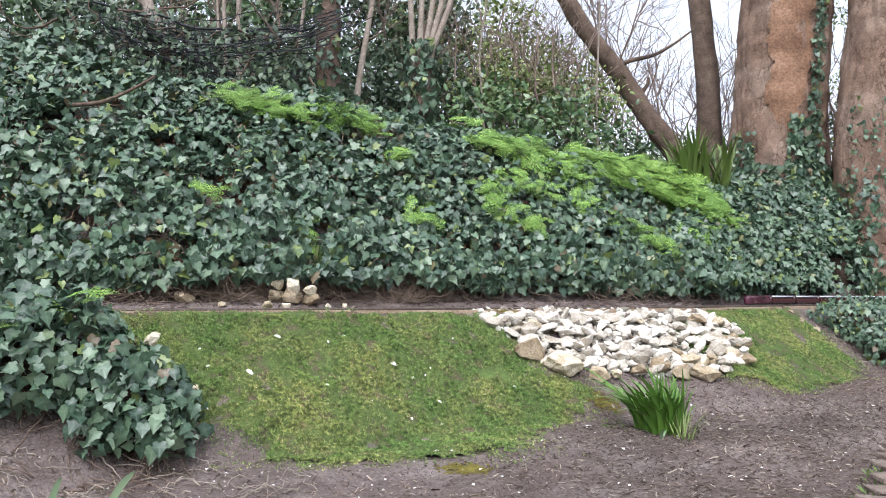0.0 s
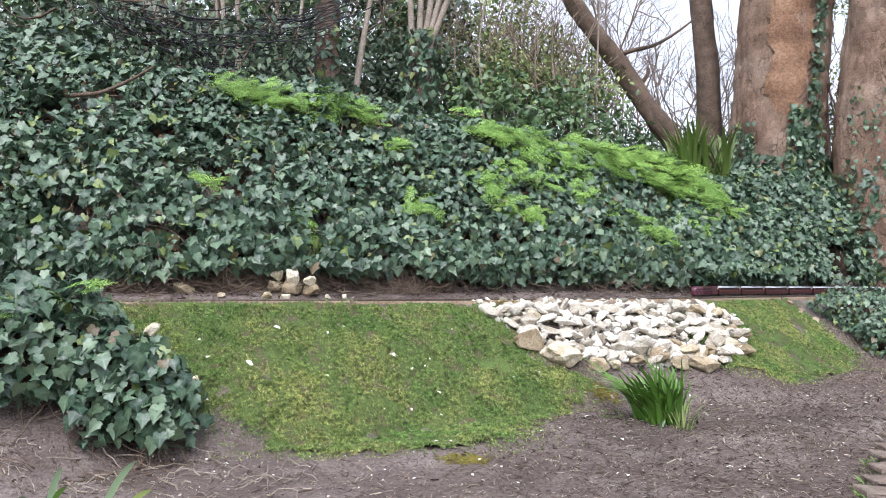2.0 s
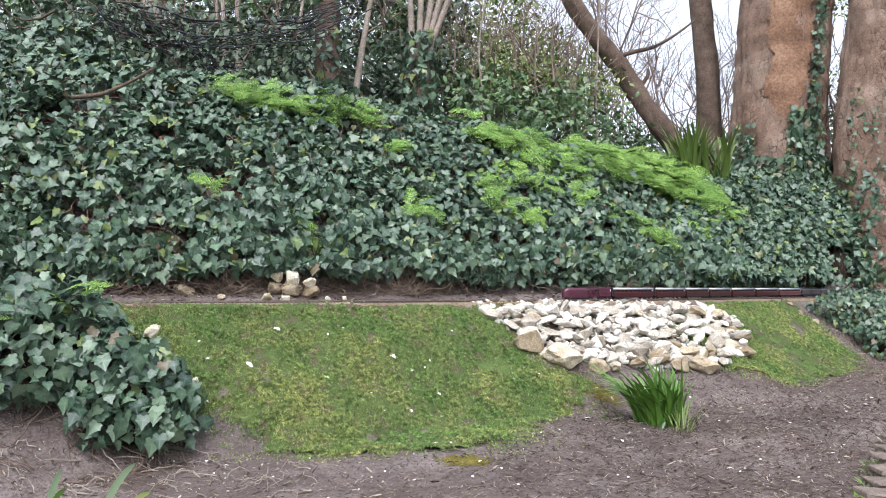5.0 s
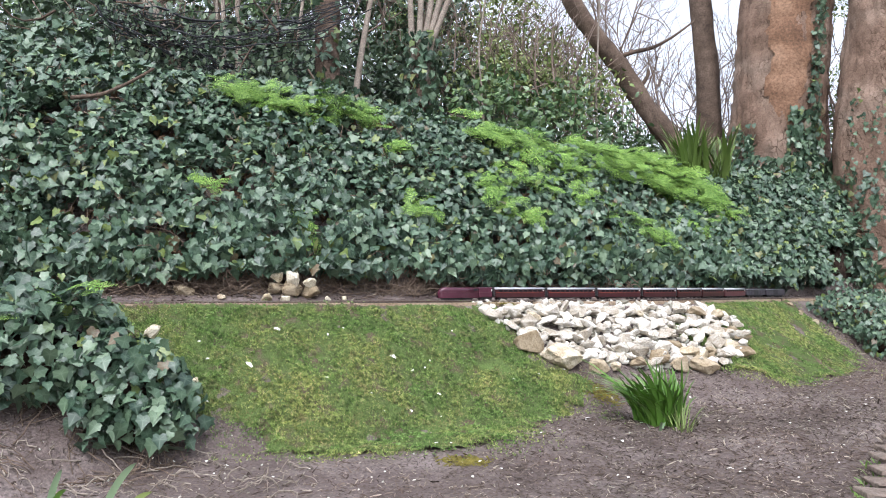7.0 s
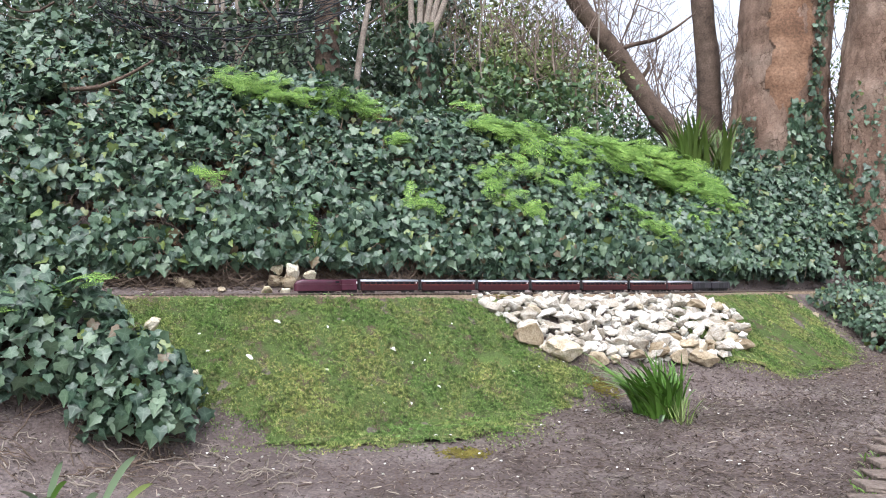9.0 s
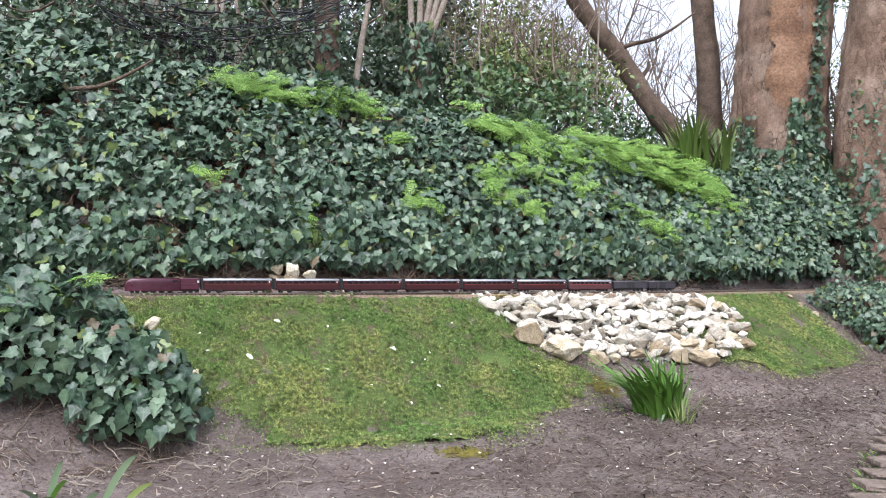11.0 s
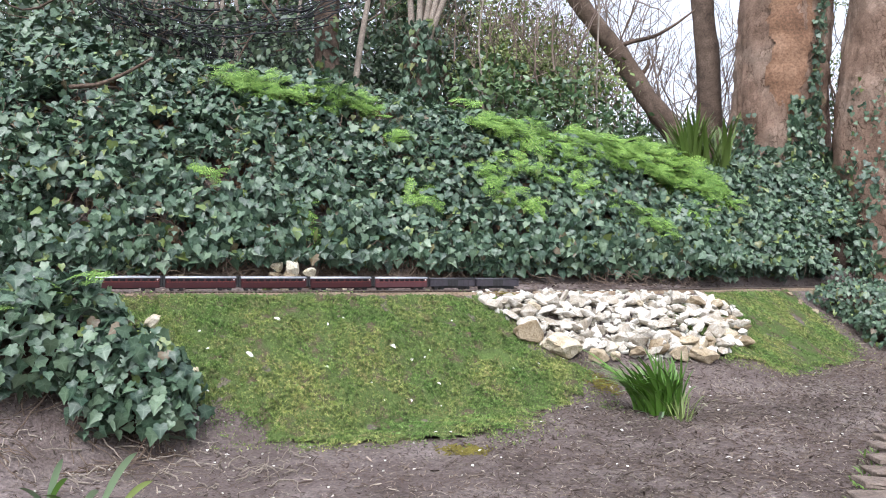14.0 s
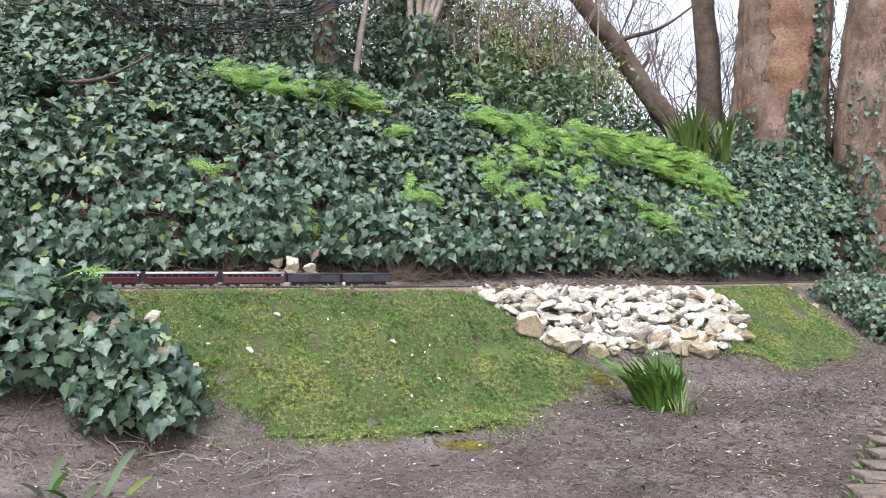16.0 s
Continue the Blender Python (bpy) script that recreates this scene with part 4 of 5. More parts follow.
def coach(length, paint, label, plate=1):
    c = empty("coach", label=label, category="coach", group="coaches of the train")
    ln = length - 0.026
    bm = bmesh.new()
    box(bm, -ln / 2, ln / 2, -0.029, 0.029, 0.0145, 0.065, 0.002)
    part("body", bm, paint, c)
    part("roof", arched(bmesh.new(), ln + 0.002, 0.0305, 0.0645, 0.0125), M_roof_sheen, c, "dark arched roof, its sky sheen painted as light grey", True)
    for side in (-1, 1):
        bm = bmesh.new()
        box(bm, -ln / 2 + 0.006, ln / 2 - 0.006, side * 0.0292 - 0.0006, side * 0.0292 + 0.0006, 0.0455, 0.0475)
        part("lining", bm, M_line, c, "thin red lining")
        count = 9
        pitch = (ln - 0.04) / count
        for k in range(count):
            wx = -ln / 2 + 0.02 + pitch * (k + 0.5)
            bm = bmesh.new()
            box(bm, wx - pitch * 0.36, wx + pitch * 0.36, side * 0.0293 - 0.0006, side * 0.0293 + 0.0006, 0.050, 0.0625)
            part("window", bm, M_pane, c)
        bm = bmesh.new()
        px = plate * (ln / 2 - 0.012)
        box(bm, px - 0.0035, px + 0.0035, side * 0.0298 - 0.0006, side * 0.0298 + 0.0006, 0.054, 0.062)
        part("plate", bm, M_cream_paint, c, "small white end plate")
    for end in (-1, 1):
        bm = bmesh.new()
        x_in, x_out = end * ln / 2, end * (ln / 2 + 0.0125)
        box(bm, min(x_in, x_out), max(x_in, x_out), -0.021, 0.021, 0.022, 0.078, 0.002)
        part("gangway", bm, M_black, c, "black corridor bellows")
        for side in (-1, 1):
            bm = bmesh.new()
            bmesh.ops.create_cone(bm, cap_ends=True, segments=10, radius1=0.004, radius2=0.004, depth=0.007, matrix=Matrix.Translation((end * (ln / 2 + 0.0035), side * 0.02, 0.024)) @ Matrix.Rotation(radians(90), 4, "Y"))
            part("buffer", bm, M_black, c)
    bm = bmesh.new()
    box(bm, -ln / 2 + 0.10, ln / 2 - 0.10, -0.02, 0.02, 0.010, 0.021, 0.001)
    part("underframe", bm, M_black, c)
    for cx in (-ln / 2 + 0.055, ln / 2 - 0.055):
        bogie(c, cx)
    return c


def van(length, label):
    c = empty("van", label=label, category="van", group="vans of the train")
    ln = length - 0.014
    bm = bmesh.new()
    box(bm, -ln / 2, ln / 2, -0.028, 0.028, 0.020, 0.0615, 0.0015)
    part("body", bm, M_vangrey, c)
    part("roof", arched(bmesh.new(), ln + 0.002, 0.029, 0.0611, 0.011), M_vanroof, c, "dark dark arched roof, its sky sheen painted as light grey", True)
    for side in (-1, 1):
        for k in range(9):
            bm = bmesh.new()
            rx = -ln / 2 + 0.006 + (ln - 0.012) * k / 8
            box(bm, rx - 0.0012, rx + 0.0012, side * 0.0285 - 0.001, side * 0.0285 + 0.001, 0.021, 0.0605)
            part("rib", bm, M_vangrey, c)
        bm = bmesh.new()
        box(bm, -ln * 0.12, ln * 0.12, side * 0.0285 - 0.0006, side * 0.0285 + 0.0006, 0.024, 0.060)
        part("door", bm, M_black, c)
    bm = bmesh.new()
    box(bm, -ln / 2 + 0.03, ln / 2 - 0.03, -0.02, 0.02, 0.010, 0.020, 0.001)
    part("underframe", bm, M_black, c)
    for end in (-1, 1):
        bm = bmesh.new()
        box(bm, min(end * ln / 2, end * (ln / 2 + 0.006)), max(end * ln / 2, end * (ln / 2 + 0.006)), -0.004, 0.004, 0.018, 0.026)
        part("coupling", bm, M_black, c)
    wheels(c, (-ln * 0.36, -ln * 0.22, ln * 0.22, ln * 0.36), 0.0105, M_black)
    return c


def locomotive(length):
    c = empty("locomotive", label="crimson streamlined model steam locomotive with tender", category="locomotive")
    x0 = -length / 2
    # streamlined casing: rounded nose, flat sides, curved top
    bm = bmesh.new()
    prof = []
    for a in np.linspace(0, math.pi, 13):
        prof.append((0.029 * math.copysign(abs(math.cos(a)) ** 0.45, math.cos(a)), 0.054 + 0.0225 * math.sin(a) ** 0.8))
    prof = [(0.029, 0.012)] + prof + [(-0.029, 0.012)]
    rings = []
    for px, k, zk in ((0.0, 0.35, 0.55), (0.006, 0.62, 0.76), (0.018, 0.86, 0.92), (0.038, 1.0, 1.0), (0.262, 1.0, 1.0)):
        rings.append([bm.verts.new((x0 + px, w * k, 0.012 + (z - 0.012) * zk)) for w, z in prof])
    for r0, r1 in zip(rings, rings[1:]):
        for k in range(len(prof) - 1):
            bm.faces.new((r0[k], r0[k + 1], r1[k + 1], r1[k]))
    bm.faces.new(rings[0][::-1])
    bm.faces.new(rings[-1])
    bmesh.ops.recalc_face_normals(bm, faces=bm.faces)
    part("casing", bm, M_loco, c, "crimson streamlined casing", True)
    bm = bmesh.new()
    box(bm, x0 + 0.2635, x0 + length - 0.008, -0.0285, 0.0285, 0.014, 0.0755, 0.004)
    part("tender", bm, M_loco, c)
    bm = bmesh.new()
    box(bm, x0 + 0.285, x0 + length - 0.03, -0.018, 0.018, 0.0750, 0.0775, 0.001)
    part("coal", bm, M_black, c, "black coal load")
    bm = bmesh.new()
    bmesh.ops.create_cone(bm, cap_ends=True, segments=12, radius1=0.008, radius2=0.007, depth=0.008, matrix=Matrix.Translation((x0 + 0.048, 0, 0.0775)))
    part("chimney", bm, M_black, c)
    for side in (-1, 1):
        bm = bmesh.new()
        box(bm, x0 + 0.01, x0 + length - 0.02, side * 0.0292 - 0.0005, side * 0.0292 + 0.0005, 0.046, 0.0475)
        part("lining", bm, M_maroon2, c, "pale lining stripe")
        bm = bmesh.new()
        box(bm, x0 + 0.228, x0 + 0.250, side * 0.0292 - 0.0005, side * 0.0292 + 0.0005, 0.056, 0.066)
        part("cab_window", bm, M_pane, c)
        bm = bmesh.new()
        box(bm, x0 + length - 0.018, x0 + length - 0.010, side * 0.0288 - 0.0005, side * 0.0288 + 0.0005, 0.052, 0.064)
        part("plate", bm, M_cream_paint, c, "small white plate")
    bm = bmesh.new()
    box(bm, x0 + 0.02, x0 + length - 0.02, -0.019, 0.019, 0.010, 0.022)
    part("frame_plate", bm, M_black, c)
    wheels(c, (x0 + 0.095, x0 + 0.135, x0 + 0.175), 0.018, M_black)
    wheels(c, (x0 + 0.035, x0 + 0.06, x0 + 0.215, x0 + 0.29, x0 + 0.32, x0 + 0.35), 0.010, M_black)
    return c


LOCO, COACH, SALOON, VAN = 0.367, 0.380, 0.353, 0.311
TRAIN = [(locomotive(LOCO), LOCO / 2)]
s_at = LOCO
first = None
for k in range(6):
    if first is None:
        one = first = coach(COACH, M_maroon, "maroon model coach with dark windows, sky sheen painted grey on its roof")
    else:
        one = copy_thing(first, pose(0, 0, 0))
    TRAIN.append((one, s_at + COACH / 2))
    s_at += COACH
TRAIN.append((coach(SALOON, M_maroon2, "paler faded maroon model coach near the rear"), s_at + SALOON / 2))
s_at += SALOON
v1 = van(VAN, "dark grey model van at the rear of the train")
TRAIN.append((v1, s_at + VAN / 2))
s_at += VAN
TRAIN.append((copy_thing(v1, pose(0, 0, 0)), s_at + VAN / 2))
# how far along the track the locomotive's nose is, by time
NOSE = ((0.0, 4.879), (1.0, 4.452), (2.0, 4.025), (3.0, 3.604), (4.0, 3.174), (6.5, 2.07), (7.0, 1.848), (8.0, 1.403), (9.0, 0.972), (11.5, -0.109), (12.5, -0.552), (13.0, -0.785), (14.5, -1.438), (16.0, -2.074))
# ---- trees on the bank ----
def trunk_thing(name, points, radii, mat, label, sides=28, rough=0.07, n=40, flare=0.0, seed=1.0, relief=0.0):
    tree = empty(name, label=label, category="tree")
    line = bend(points, n)
    r = np.interp(np.linspace(0, 1, n), np.linspace(0, 1, len(radii)), radii)
    r = r * (1 + flare * np.exp(-np.linspace(0, 1, n) * 9))
    v, t = tube(line, r, sides, rough, seed)
    if relief:
        axis = np.repeat(line, sides, 0)
        out = unit(v[:-1] - axis)
        h = np.repeat(np.arange(n), sides)
        for i in range(len(axis)):
            p = Vector(v[i])
            a = noise.noise(Vector((p.x * 15, p.y * 15, p.z * 2.2))) + 0.5 * noise.noise(Vector((p.x * 8, p.y * 8, p.z * 9))) + 0.4 * noise.noise(p * 30)
            v[i] += out[i] * relief * 0.6 * max(-1.1, min(0.7, a * 1.6))
    put("trunk", mesh_of("trunk", v, t, mat, flat=False), tree)
    return tree, line


big, big_line = trunk_thing("tree", ((3.70, 9.0, 1.2), (3.75, 9.0, 2.1), (3.79, 9.0, 2.7), (3.92, 9.0, 4.0), (3.98, 9.0, 5.0), (3.9, 9.05, 9.0)), (0.52, 0.485, 0.49, 0.505, 0.50, 0.42), M_bark, "huge old tree trunk with flaky reddish bark and ivy", 150, 0.03, 230, 0.20, 1.0, 0.026)
side, side_line = trunk_thing("tree", ((4.72, 8.45, 0.75), (4.66, 8.45, 1.3), (4.60, 8.45, 2.2), (4.65, 8.45, 2.7), (4.78, 8.45, 3.8), (4.86, 8.45, 4.6), (4.95, 8.5, 9.0)), (0.48, 0.41, 0.40, 0.395, 0.39, 0.37, 0.32), M_bark, "thick reddish tree trunk wrapped with ivy at its foot", 130, 0.04, 220, 0.2, 3.0, 0.024)
rear, _ = trunk_thing("tree", ((4.45, 9.6, 1.5), (4.42, 9.6, 3.4), (4.62, 9.6, 6.0)), (0.24, 0.2, 0.16), M_bark, "pale secondary trunk behind the big tree", 24, 0.05, 40, 0.1, 6.0)
slim, _ = trunk_thing("tree", ((3.32, 9.8, 1.5), (3.29, 9.8, 2.6), (3.285, 9.8, 3.4), (3.21, 9.8, 4.3), (3.12, 9.8, 5.2), (3.1, 9.9, 8.0)), (0.16, 0.148, 0.132, 0.118, 0.11, 0.08), M_bark2, "slim upright dark grey tree trunk", 20, 0.06, 70, 0.2, 2.0, 0.012)
lean, lean_line = trunk_thing("tree", ((2.98, 9.3, 1.7), (2.72, 9.3, 2.48), (2.49, 9.3, 2.78), (2.30, 9.3, 3.04), (2.12, 9.3, 3.36), (1.93, 9.3, 3.63), (1.70, 9.3, 3.92), (1.56, 9.3, 4.13), (1.2, 9.3, 4.8), (0.9, 9.3, 5.5)), (0.17, 0.135, 0.125, 0.115, 0.11, 0.105, 0.105, 0.10, 0.08, 0.06), M_bark2, "dark leaning tree trunk with mossy bark", 20, 0.10, 70, 0.1, 5.0, 0.014)
pale, _ = trunk_thing("tree", ((-2.42, 7.6, 2.5), (-2.55, 7.6, 2.93), (-2.70, 7.6, 3.25), (-2.95, 7.6, 3.85), (-3.3, 7.6, 5.0)), (0.075, 0.062, 0.06, 0.05, 0.03), M_pale, "gnarled pale leaning trunk in the undergrowth", 14, 0.12, 40, 0.1, 7.0)
brown, _ = trunk_thing("tree", ((-1.16, 8.0, 2.3), (-1.16, 8.0, 3.0), (-1.18, 8.0, 4.2), (-1.2, 8.0, 6.0)), (0.13, 0.12, 0.11, 0.09), M_bark2, "straight brown trunk clad in dead ivy", 16, 0.12, 40, 0.1, 8.0)
stump, _ = trunk_thing("tree", ((-0.26, 8.2, 2.2), (-0.25, 8.2, 2.8), (-0.22, 8.2, 3.3)), (0.13, 0.11, 0.09), M_bark2, "ivy-clad stool with several pale upright stems", 14, 0.15, 24, 0.1, 9.0)


def bare_stem(tree, points, r0, r1, mat=None, name="stem"):
    line = bend(points, 16)
    v, t = tube(line, np.linspace(r0, r1, 16), 7, 0.08, r0 * 50)
    put(name, mesh_of(name, v, t, mat or M_pale, flat=False), tree)


for dx, top in ((-0.10, -0.14), (-0.03, -0.02), (0.02, 0.10), (0.08, 0.30), (0.05, 0.2)):
    bare_stem(stump, ((-0.24 + dx * 0.6, 8.18, 2.9), (-0.22 + dx, 8.15, 3.3), (-0.2 + top, 8.15, 3.9), (-0.2 + top * 1.7, 8.15, 5.0)), 0.034, 0.02)
POLES = (((-0.93, 8.1, 2.45), (-0.86, 8.1, 3.1), (-0.72, 8.1, 3.9), (-0.6, 8.1, 5.0), 0.034), ((-2.22, 8.0, 2.4), (-2.21, 8.0, 3.0), (-2.24, 8.0, 3.8), (-2.26, 8.0, 5.0), 0.026), ((-2.09, 8.0, 2.4), (-2.07, 8.0, 3.0), (-2.09, 8.0, 3.8), (-2.1, 8.0, 5.0), 0.03),
         ((-2.33, 8.1, 2.4), (-2.30, 8.1, 3.0), (-2.33, 8.1, 3.8), (-2.4, 8.1, 5.0), 0.018), ((1.68, 8.6, 2.2), (1.66, 8.6, 2.9), (1.69, 8.6, 3.5), (1.72, 8.6, 4.4), 0.012), ((0.43, 8.2, 2.2), (0.41, 8.2, 2.8), (0.36, 8.2, 3.3), (0.5, 8.2, 4.2), 0.012), ((-1.6, 8.6, 2.3), (-1.62, 8.6, 3.2), (-1.5, 8.6, 4.2), (-1.45, 8.6, 5.2), 0.025))
for *pts, r in POLES:
    tree = empty("sapling", label="slender pale bare stem rising from the undergrowth", category="sapling", group="undergrowth stems")
    bare_stem(tree, pts, r, r * 0.6)


def twigs(points, count, reach, radius, depth=2, rise=0.4):
    """Bare branching twigs that start along a line."""
    out = []
    def grow(p, d, length, r, level):
        steps = 5
        line = [np.array(p)]
        for _ in range(steps):
            d = unit(d + rng.normal(0, 0.16, 3) + [0, 0, 0.04])
            line.append(line[-1] + d * length / steps)
        out.append(tube(np.array(line), np.linspace(r, r * 0.45, steps + 1), 4, cap=False))
        if level:
            for _ in range(rng.integers(2, 5)):
                k = rng.integers(1, steps + 1)
                grow(line[k], unit(d + rng.normal(0, 0.55, 3)), length * rng.uniform(0.45, 0.75), r * 0.55, level - 1)
    for _ in range(count):
        p = points[rng.integers(len(points))]
        grow(p, unit(np.array([rng.normal(0, 0.6), rng.normal(0, 0.4), rise + rng.random() * 0.5])), reach * rng.uniform(0.6, 1.2), radius, depth)
    return merged(out)


v, t = twigs(lean_line[12:], 16, 0.9, 0.014)
put("twig_mass", mesh_of("twig_mass", v, t, M_twig), lean, kind="stuff")
bare_stem(lean, ((2.02, 9.28, 3.50), (2.2, 9.25, 3.58), (2.45, 9.25, 3.62), (2.7, 9.25, 3.76), (2.95, 9.25, 3.95)), 0.03, 0.010, M_bark2, "branch")
bare_stem(lean, ((2.30, 9.28, 3.15), (2.40, 9.25, 3.3), (2.40, 9.25, 3.45)), 0.03, 0.015, M_bark2, "branch")
v, t = twigs(big_line[75:150], 10, 1.1, 0.012)
put("twig_mass", mesh_of("twig_mass", v, t, M_twig), big, kind="stuff")
# a strip where the bark has come away
rows = big_line[18:120]
v, t = tube(rows, np.interp(rows[:, 2], [1.9, 2.1, 2.7, 4.0, 5.0], [0.53, 0.518, 0.510, 0.518, 0.512]), 120, 0.03, 1.0, cap=False)
ang = np.arctan2(v[:, 1] - 9.0, v[:, 0] - np.repeat(rows[:, 0], 120))
wide = np.interp(v[:, 2], [2.0, 2.4, 3.0, 3.6], [0.16, 0.24, 0.40, 0.48])
keep = (np.abs(ang + 1.80 + 0.05 * np.sin(v[:, 2] * 7)) < wide + 0.05 * np.sin(v[:, 2] * 11) + 0.03 * np.sin(v[:, 2] * 37))[t].all(1)
used, back = np.unique(t[keep], return_inverse=True)
put("bare_wood", mesh_of("bare_wood", v[used], back.reshape(-1, 3), M_inner, flat=False), big, "smooth orange-brown wood where bark has fallen")


def trunk_ivy(tree, line, radius, z0, z1, angles, n, fade=1.0, size=(0.05, 0.1)):
    z = z0 + (z1 - z0) * rng.random(n) ** fade
    a = rng.uniform(*angles, n)
    cx, cy = np.interp(z, line[:, 2], line[:, 0]), np.interp(z, line[:, 2], line[:, 1])
    r = radius * (1 + 0.3 * np.exp(-(z - line[0, 2]) * 1.5)) + rng.uniform(0.02, 0.09, n)
    d = np.stack([np.cos(a), np.sin(a), 0 * a], -1)
    ivy_cover("", np.stack([cx, cy, z], -1) + d * r[:, None], d, rng.uniform(*size, n), "", parent=tree)


trunk_ivy(big, big_line, 0.50, 1.6, 2.22, (-3.3, -0.2), 700, 1.3)
trunk_ivy(big, big_line, 0.49, 2.0, 2.75, (-1.75, -1.05), 420, 1.5, (0.045, 0.085))
trunk_ivy(big, big_line, 0.49, 2.0, 2.6, (-2.9, -2.35), 150, 1.4, (0.04, 0.075))
trunk_ivy(big, big_line, 0.49, 2.5, 4.7, (-1.36, -1.12), 330, 1.0, (0.035, 0.065))
trunk_ivy(side, side_line, 0.40, 0.9, 2.0, (-3.2, -2.1), 240, 1.3)
trunk_ivy(side, side_line, 0.40, 1.5, 2.9, (-2.7, -1.7), 170, 1.7, (0.03, 0.055))
trunk_ivy(stump, np.array([(-0.26, 8.2, 2.2), (-0.22, 8.2, 3.4)]), 0.10, 2.4, 3.45, (-3.3, 0.2), 260)
trunk_ivy(brown, np.array([(-1.16, 8.0, 2.2), (-1.18, 8.0, 4.4)]), 0.10, 2.4, 4.3, (-3.3, 0.2), 160)
# ---- undergrowth behind the bank ----
BLADE_V = [(0, -0.5, 0), (0.22, -0.15, 0.03), (0.2, 0.2, 0.03), (0, 0.5, -0.08), (-0.2, 0.2, 0.03), (-0.22, -0.15, 0.03)]
BLADE_T = [(0, 1, 5), (1, 2, 5), (2, 4, 5), (2, 3, 4)]


def shrub(name, lobes, count, mat, size, label, seed=0, stem_mat=None, hollow=0.55):
    """A shrub: bare stems from the ground and leaves gathered in clumps on lobes."""
    ob = empty(name, label=label, category="shrub")
    pts = []
    for c, r in lobes:
        k = max(6, int(count / len(lobes) / 28))
        d = unit(rng.normal(size=(k, 3))) * (hollow + (1 - hollow) * rng.random((k, 1)))
        clump = np.asarray(c) + d * np.asarray(r)
        pts.append((clump[:, None, :] + rng.normal(0, 0.11, (k, 28, 3))).reshape(-1, 3))
    p = np.concatenate(pts)
    p = p[p[:, 2] > ground_z(p[:, 0], p[:, 1]) - 0.05]
    n = len(p)
    r, a, u = axes(unit(rng.normal(size=(n, 3)) + [0, -0.5, 0.7]), rng.normal(size=(n, 3)) + [0, 0, -0.4])
    v, t = repeat(BLADE_V, BLADE_T, p, r, a, u, rng.uniform(size[0], size[1], n))
    put("leaves", mesh_of("leaves", v, t, mat), ob, kind="stuff")
    st, en = [], []
    for c, rr in lobes:
        for _ in range(7):
            x0, y0 = c[0] + rng.normal(0, rr[0] * 0.3), c[1] + rng.normal(0, 0.15)
            st.append((x0, y0, float(ground_z(x0, y0)) - 0.05))
            en.append(np.asarray(c) + unit(rng.normal(size=3)) * np.asarray(rr) * 0.9)
    stems("stem_tangle", st, en, 0.016, stem_mat or M_twig, ob, sag=-0.05, wander=0.06)
    return ob


shrub("shrub", [((-3.6, 8.0, 3.2), (0.9, 0.5, 0.9)), ((-2.6, 8.4, 2.85), (0.9, 0.5, 0.8)), ((-1.7, 8.5, 2.85), (0.7, 0.4, 0.8))], 6500, M_dark, (0.06, 0.13), "dense dark evergreen undergrowth on the bank top")
shrub("shrub", [((-2.9, 9.6, 4.0), (1.6, 0.5, 1.1)), ((-1.2, 9.6, 4.0), (1.4, 0.5, 1.2)), ((-4.6, 9.4, 4.0), (1.2, 0.5, 1.2)), ((-4.6, 8.4, 3.6), (0.8, 0.4, 0.8))], 10000, M_laurel, (0.06, 0.12), "tall evergreen shrub behind the bank")
shrub("shrub", [((-0.9, 8.8, 2.9), (0.7, 0.4, 0.8)), ((-0.1, 8.9, 2.8), (0.7, 0.4, 0.8)), ((-0.5, 9.3, 4.2), (1.0, 0.4, 0.8))], 6000, M_dark, (0.05, 0.11), "tangled dark evergreen shrub among pale stems")
shrub("shrub", [((0.55, 8.3, 2.55), (0.6, 0.35, 0.50)), ((1.35, 8.6, 2.45), (0.7, 0.35, 0.50)), ((2.1, 9.9, 2.4), (0.7, 0.3, 0.42))], 4600, M_laurel, (0.05, 0.11), "glossy laurel shrub on the bank top")
shrub("shrub", [((0.6, 9.6, 3.8), (0.8, 0.4, 0.9)), ((1.4, 9.9, 3.6), (0.9, 0.4, 0.75)), ((0.5, 9.0, 3.1), (0.6, 0.3, 0.35)), ((1.4, 9.2, 3.0), (0.7, 0.3, 0.35))], 6400, M_olive, (0.04, 0.09), "yellow-green twiggy shrub coming into leaf", hollow=0.3)
shrub("shrub", [((2.6, 10.6, 2.55), (0.8, 0.4, 0.45)), ((3.6, 11.0, 2.45), (0.8, 0.4, 0.45)), ((5.0, 10.6, 2.6), (0.7, 0.5, 0.8))], 3600, M_laurel, (0.05, 0.10), "low evergreen shrub under the bare trees")
shrub("shrub", [((5.1, 10.2, 3.9), (0.5, 0.3, 0.9)), ((5.5, 10.2, 2.9), (0.5, 0.3, 0.7))], 900, M_olive, (0.04, 0.08), "sparse light green shrub beyond the trunks")
shrub("shrub", [((-5.0, 11.5, 4.0), (1.3, 0.5, 1.8)), ((-3.2, 11.5, 4.0), (1.3, 0.5, 1.8)), ((-1.5, 11.5, 4.0), (1.2, 0.5, 1.8)), ((0.0, 11.6, 3.8), (1.0, 0.5, 1.5))], 11000, M_dark, (0.09, 0.17), "tall dark evergreen hedge behind the undergrowth")
shrub("shrub", [((0.9, 11.3, 3.9), (1.0, 0.4, 1.2)), ((-0.3, 10.4, 4.3), (0.8, 0.4, 0.6))], 3200, M_olive, (0.05, 0.10), "light green shrub in new leaf", hollow=0.3)
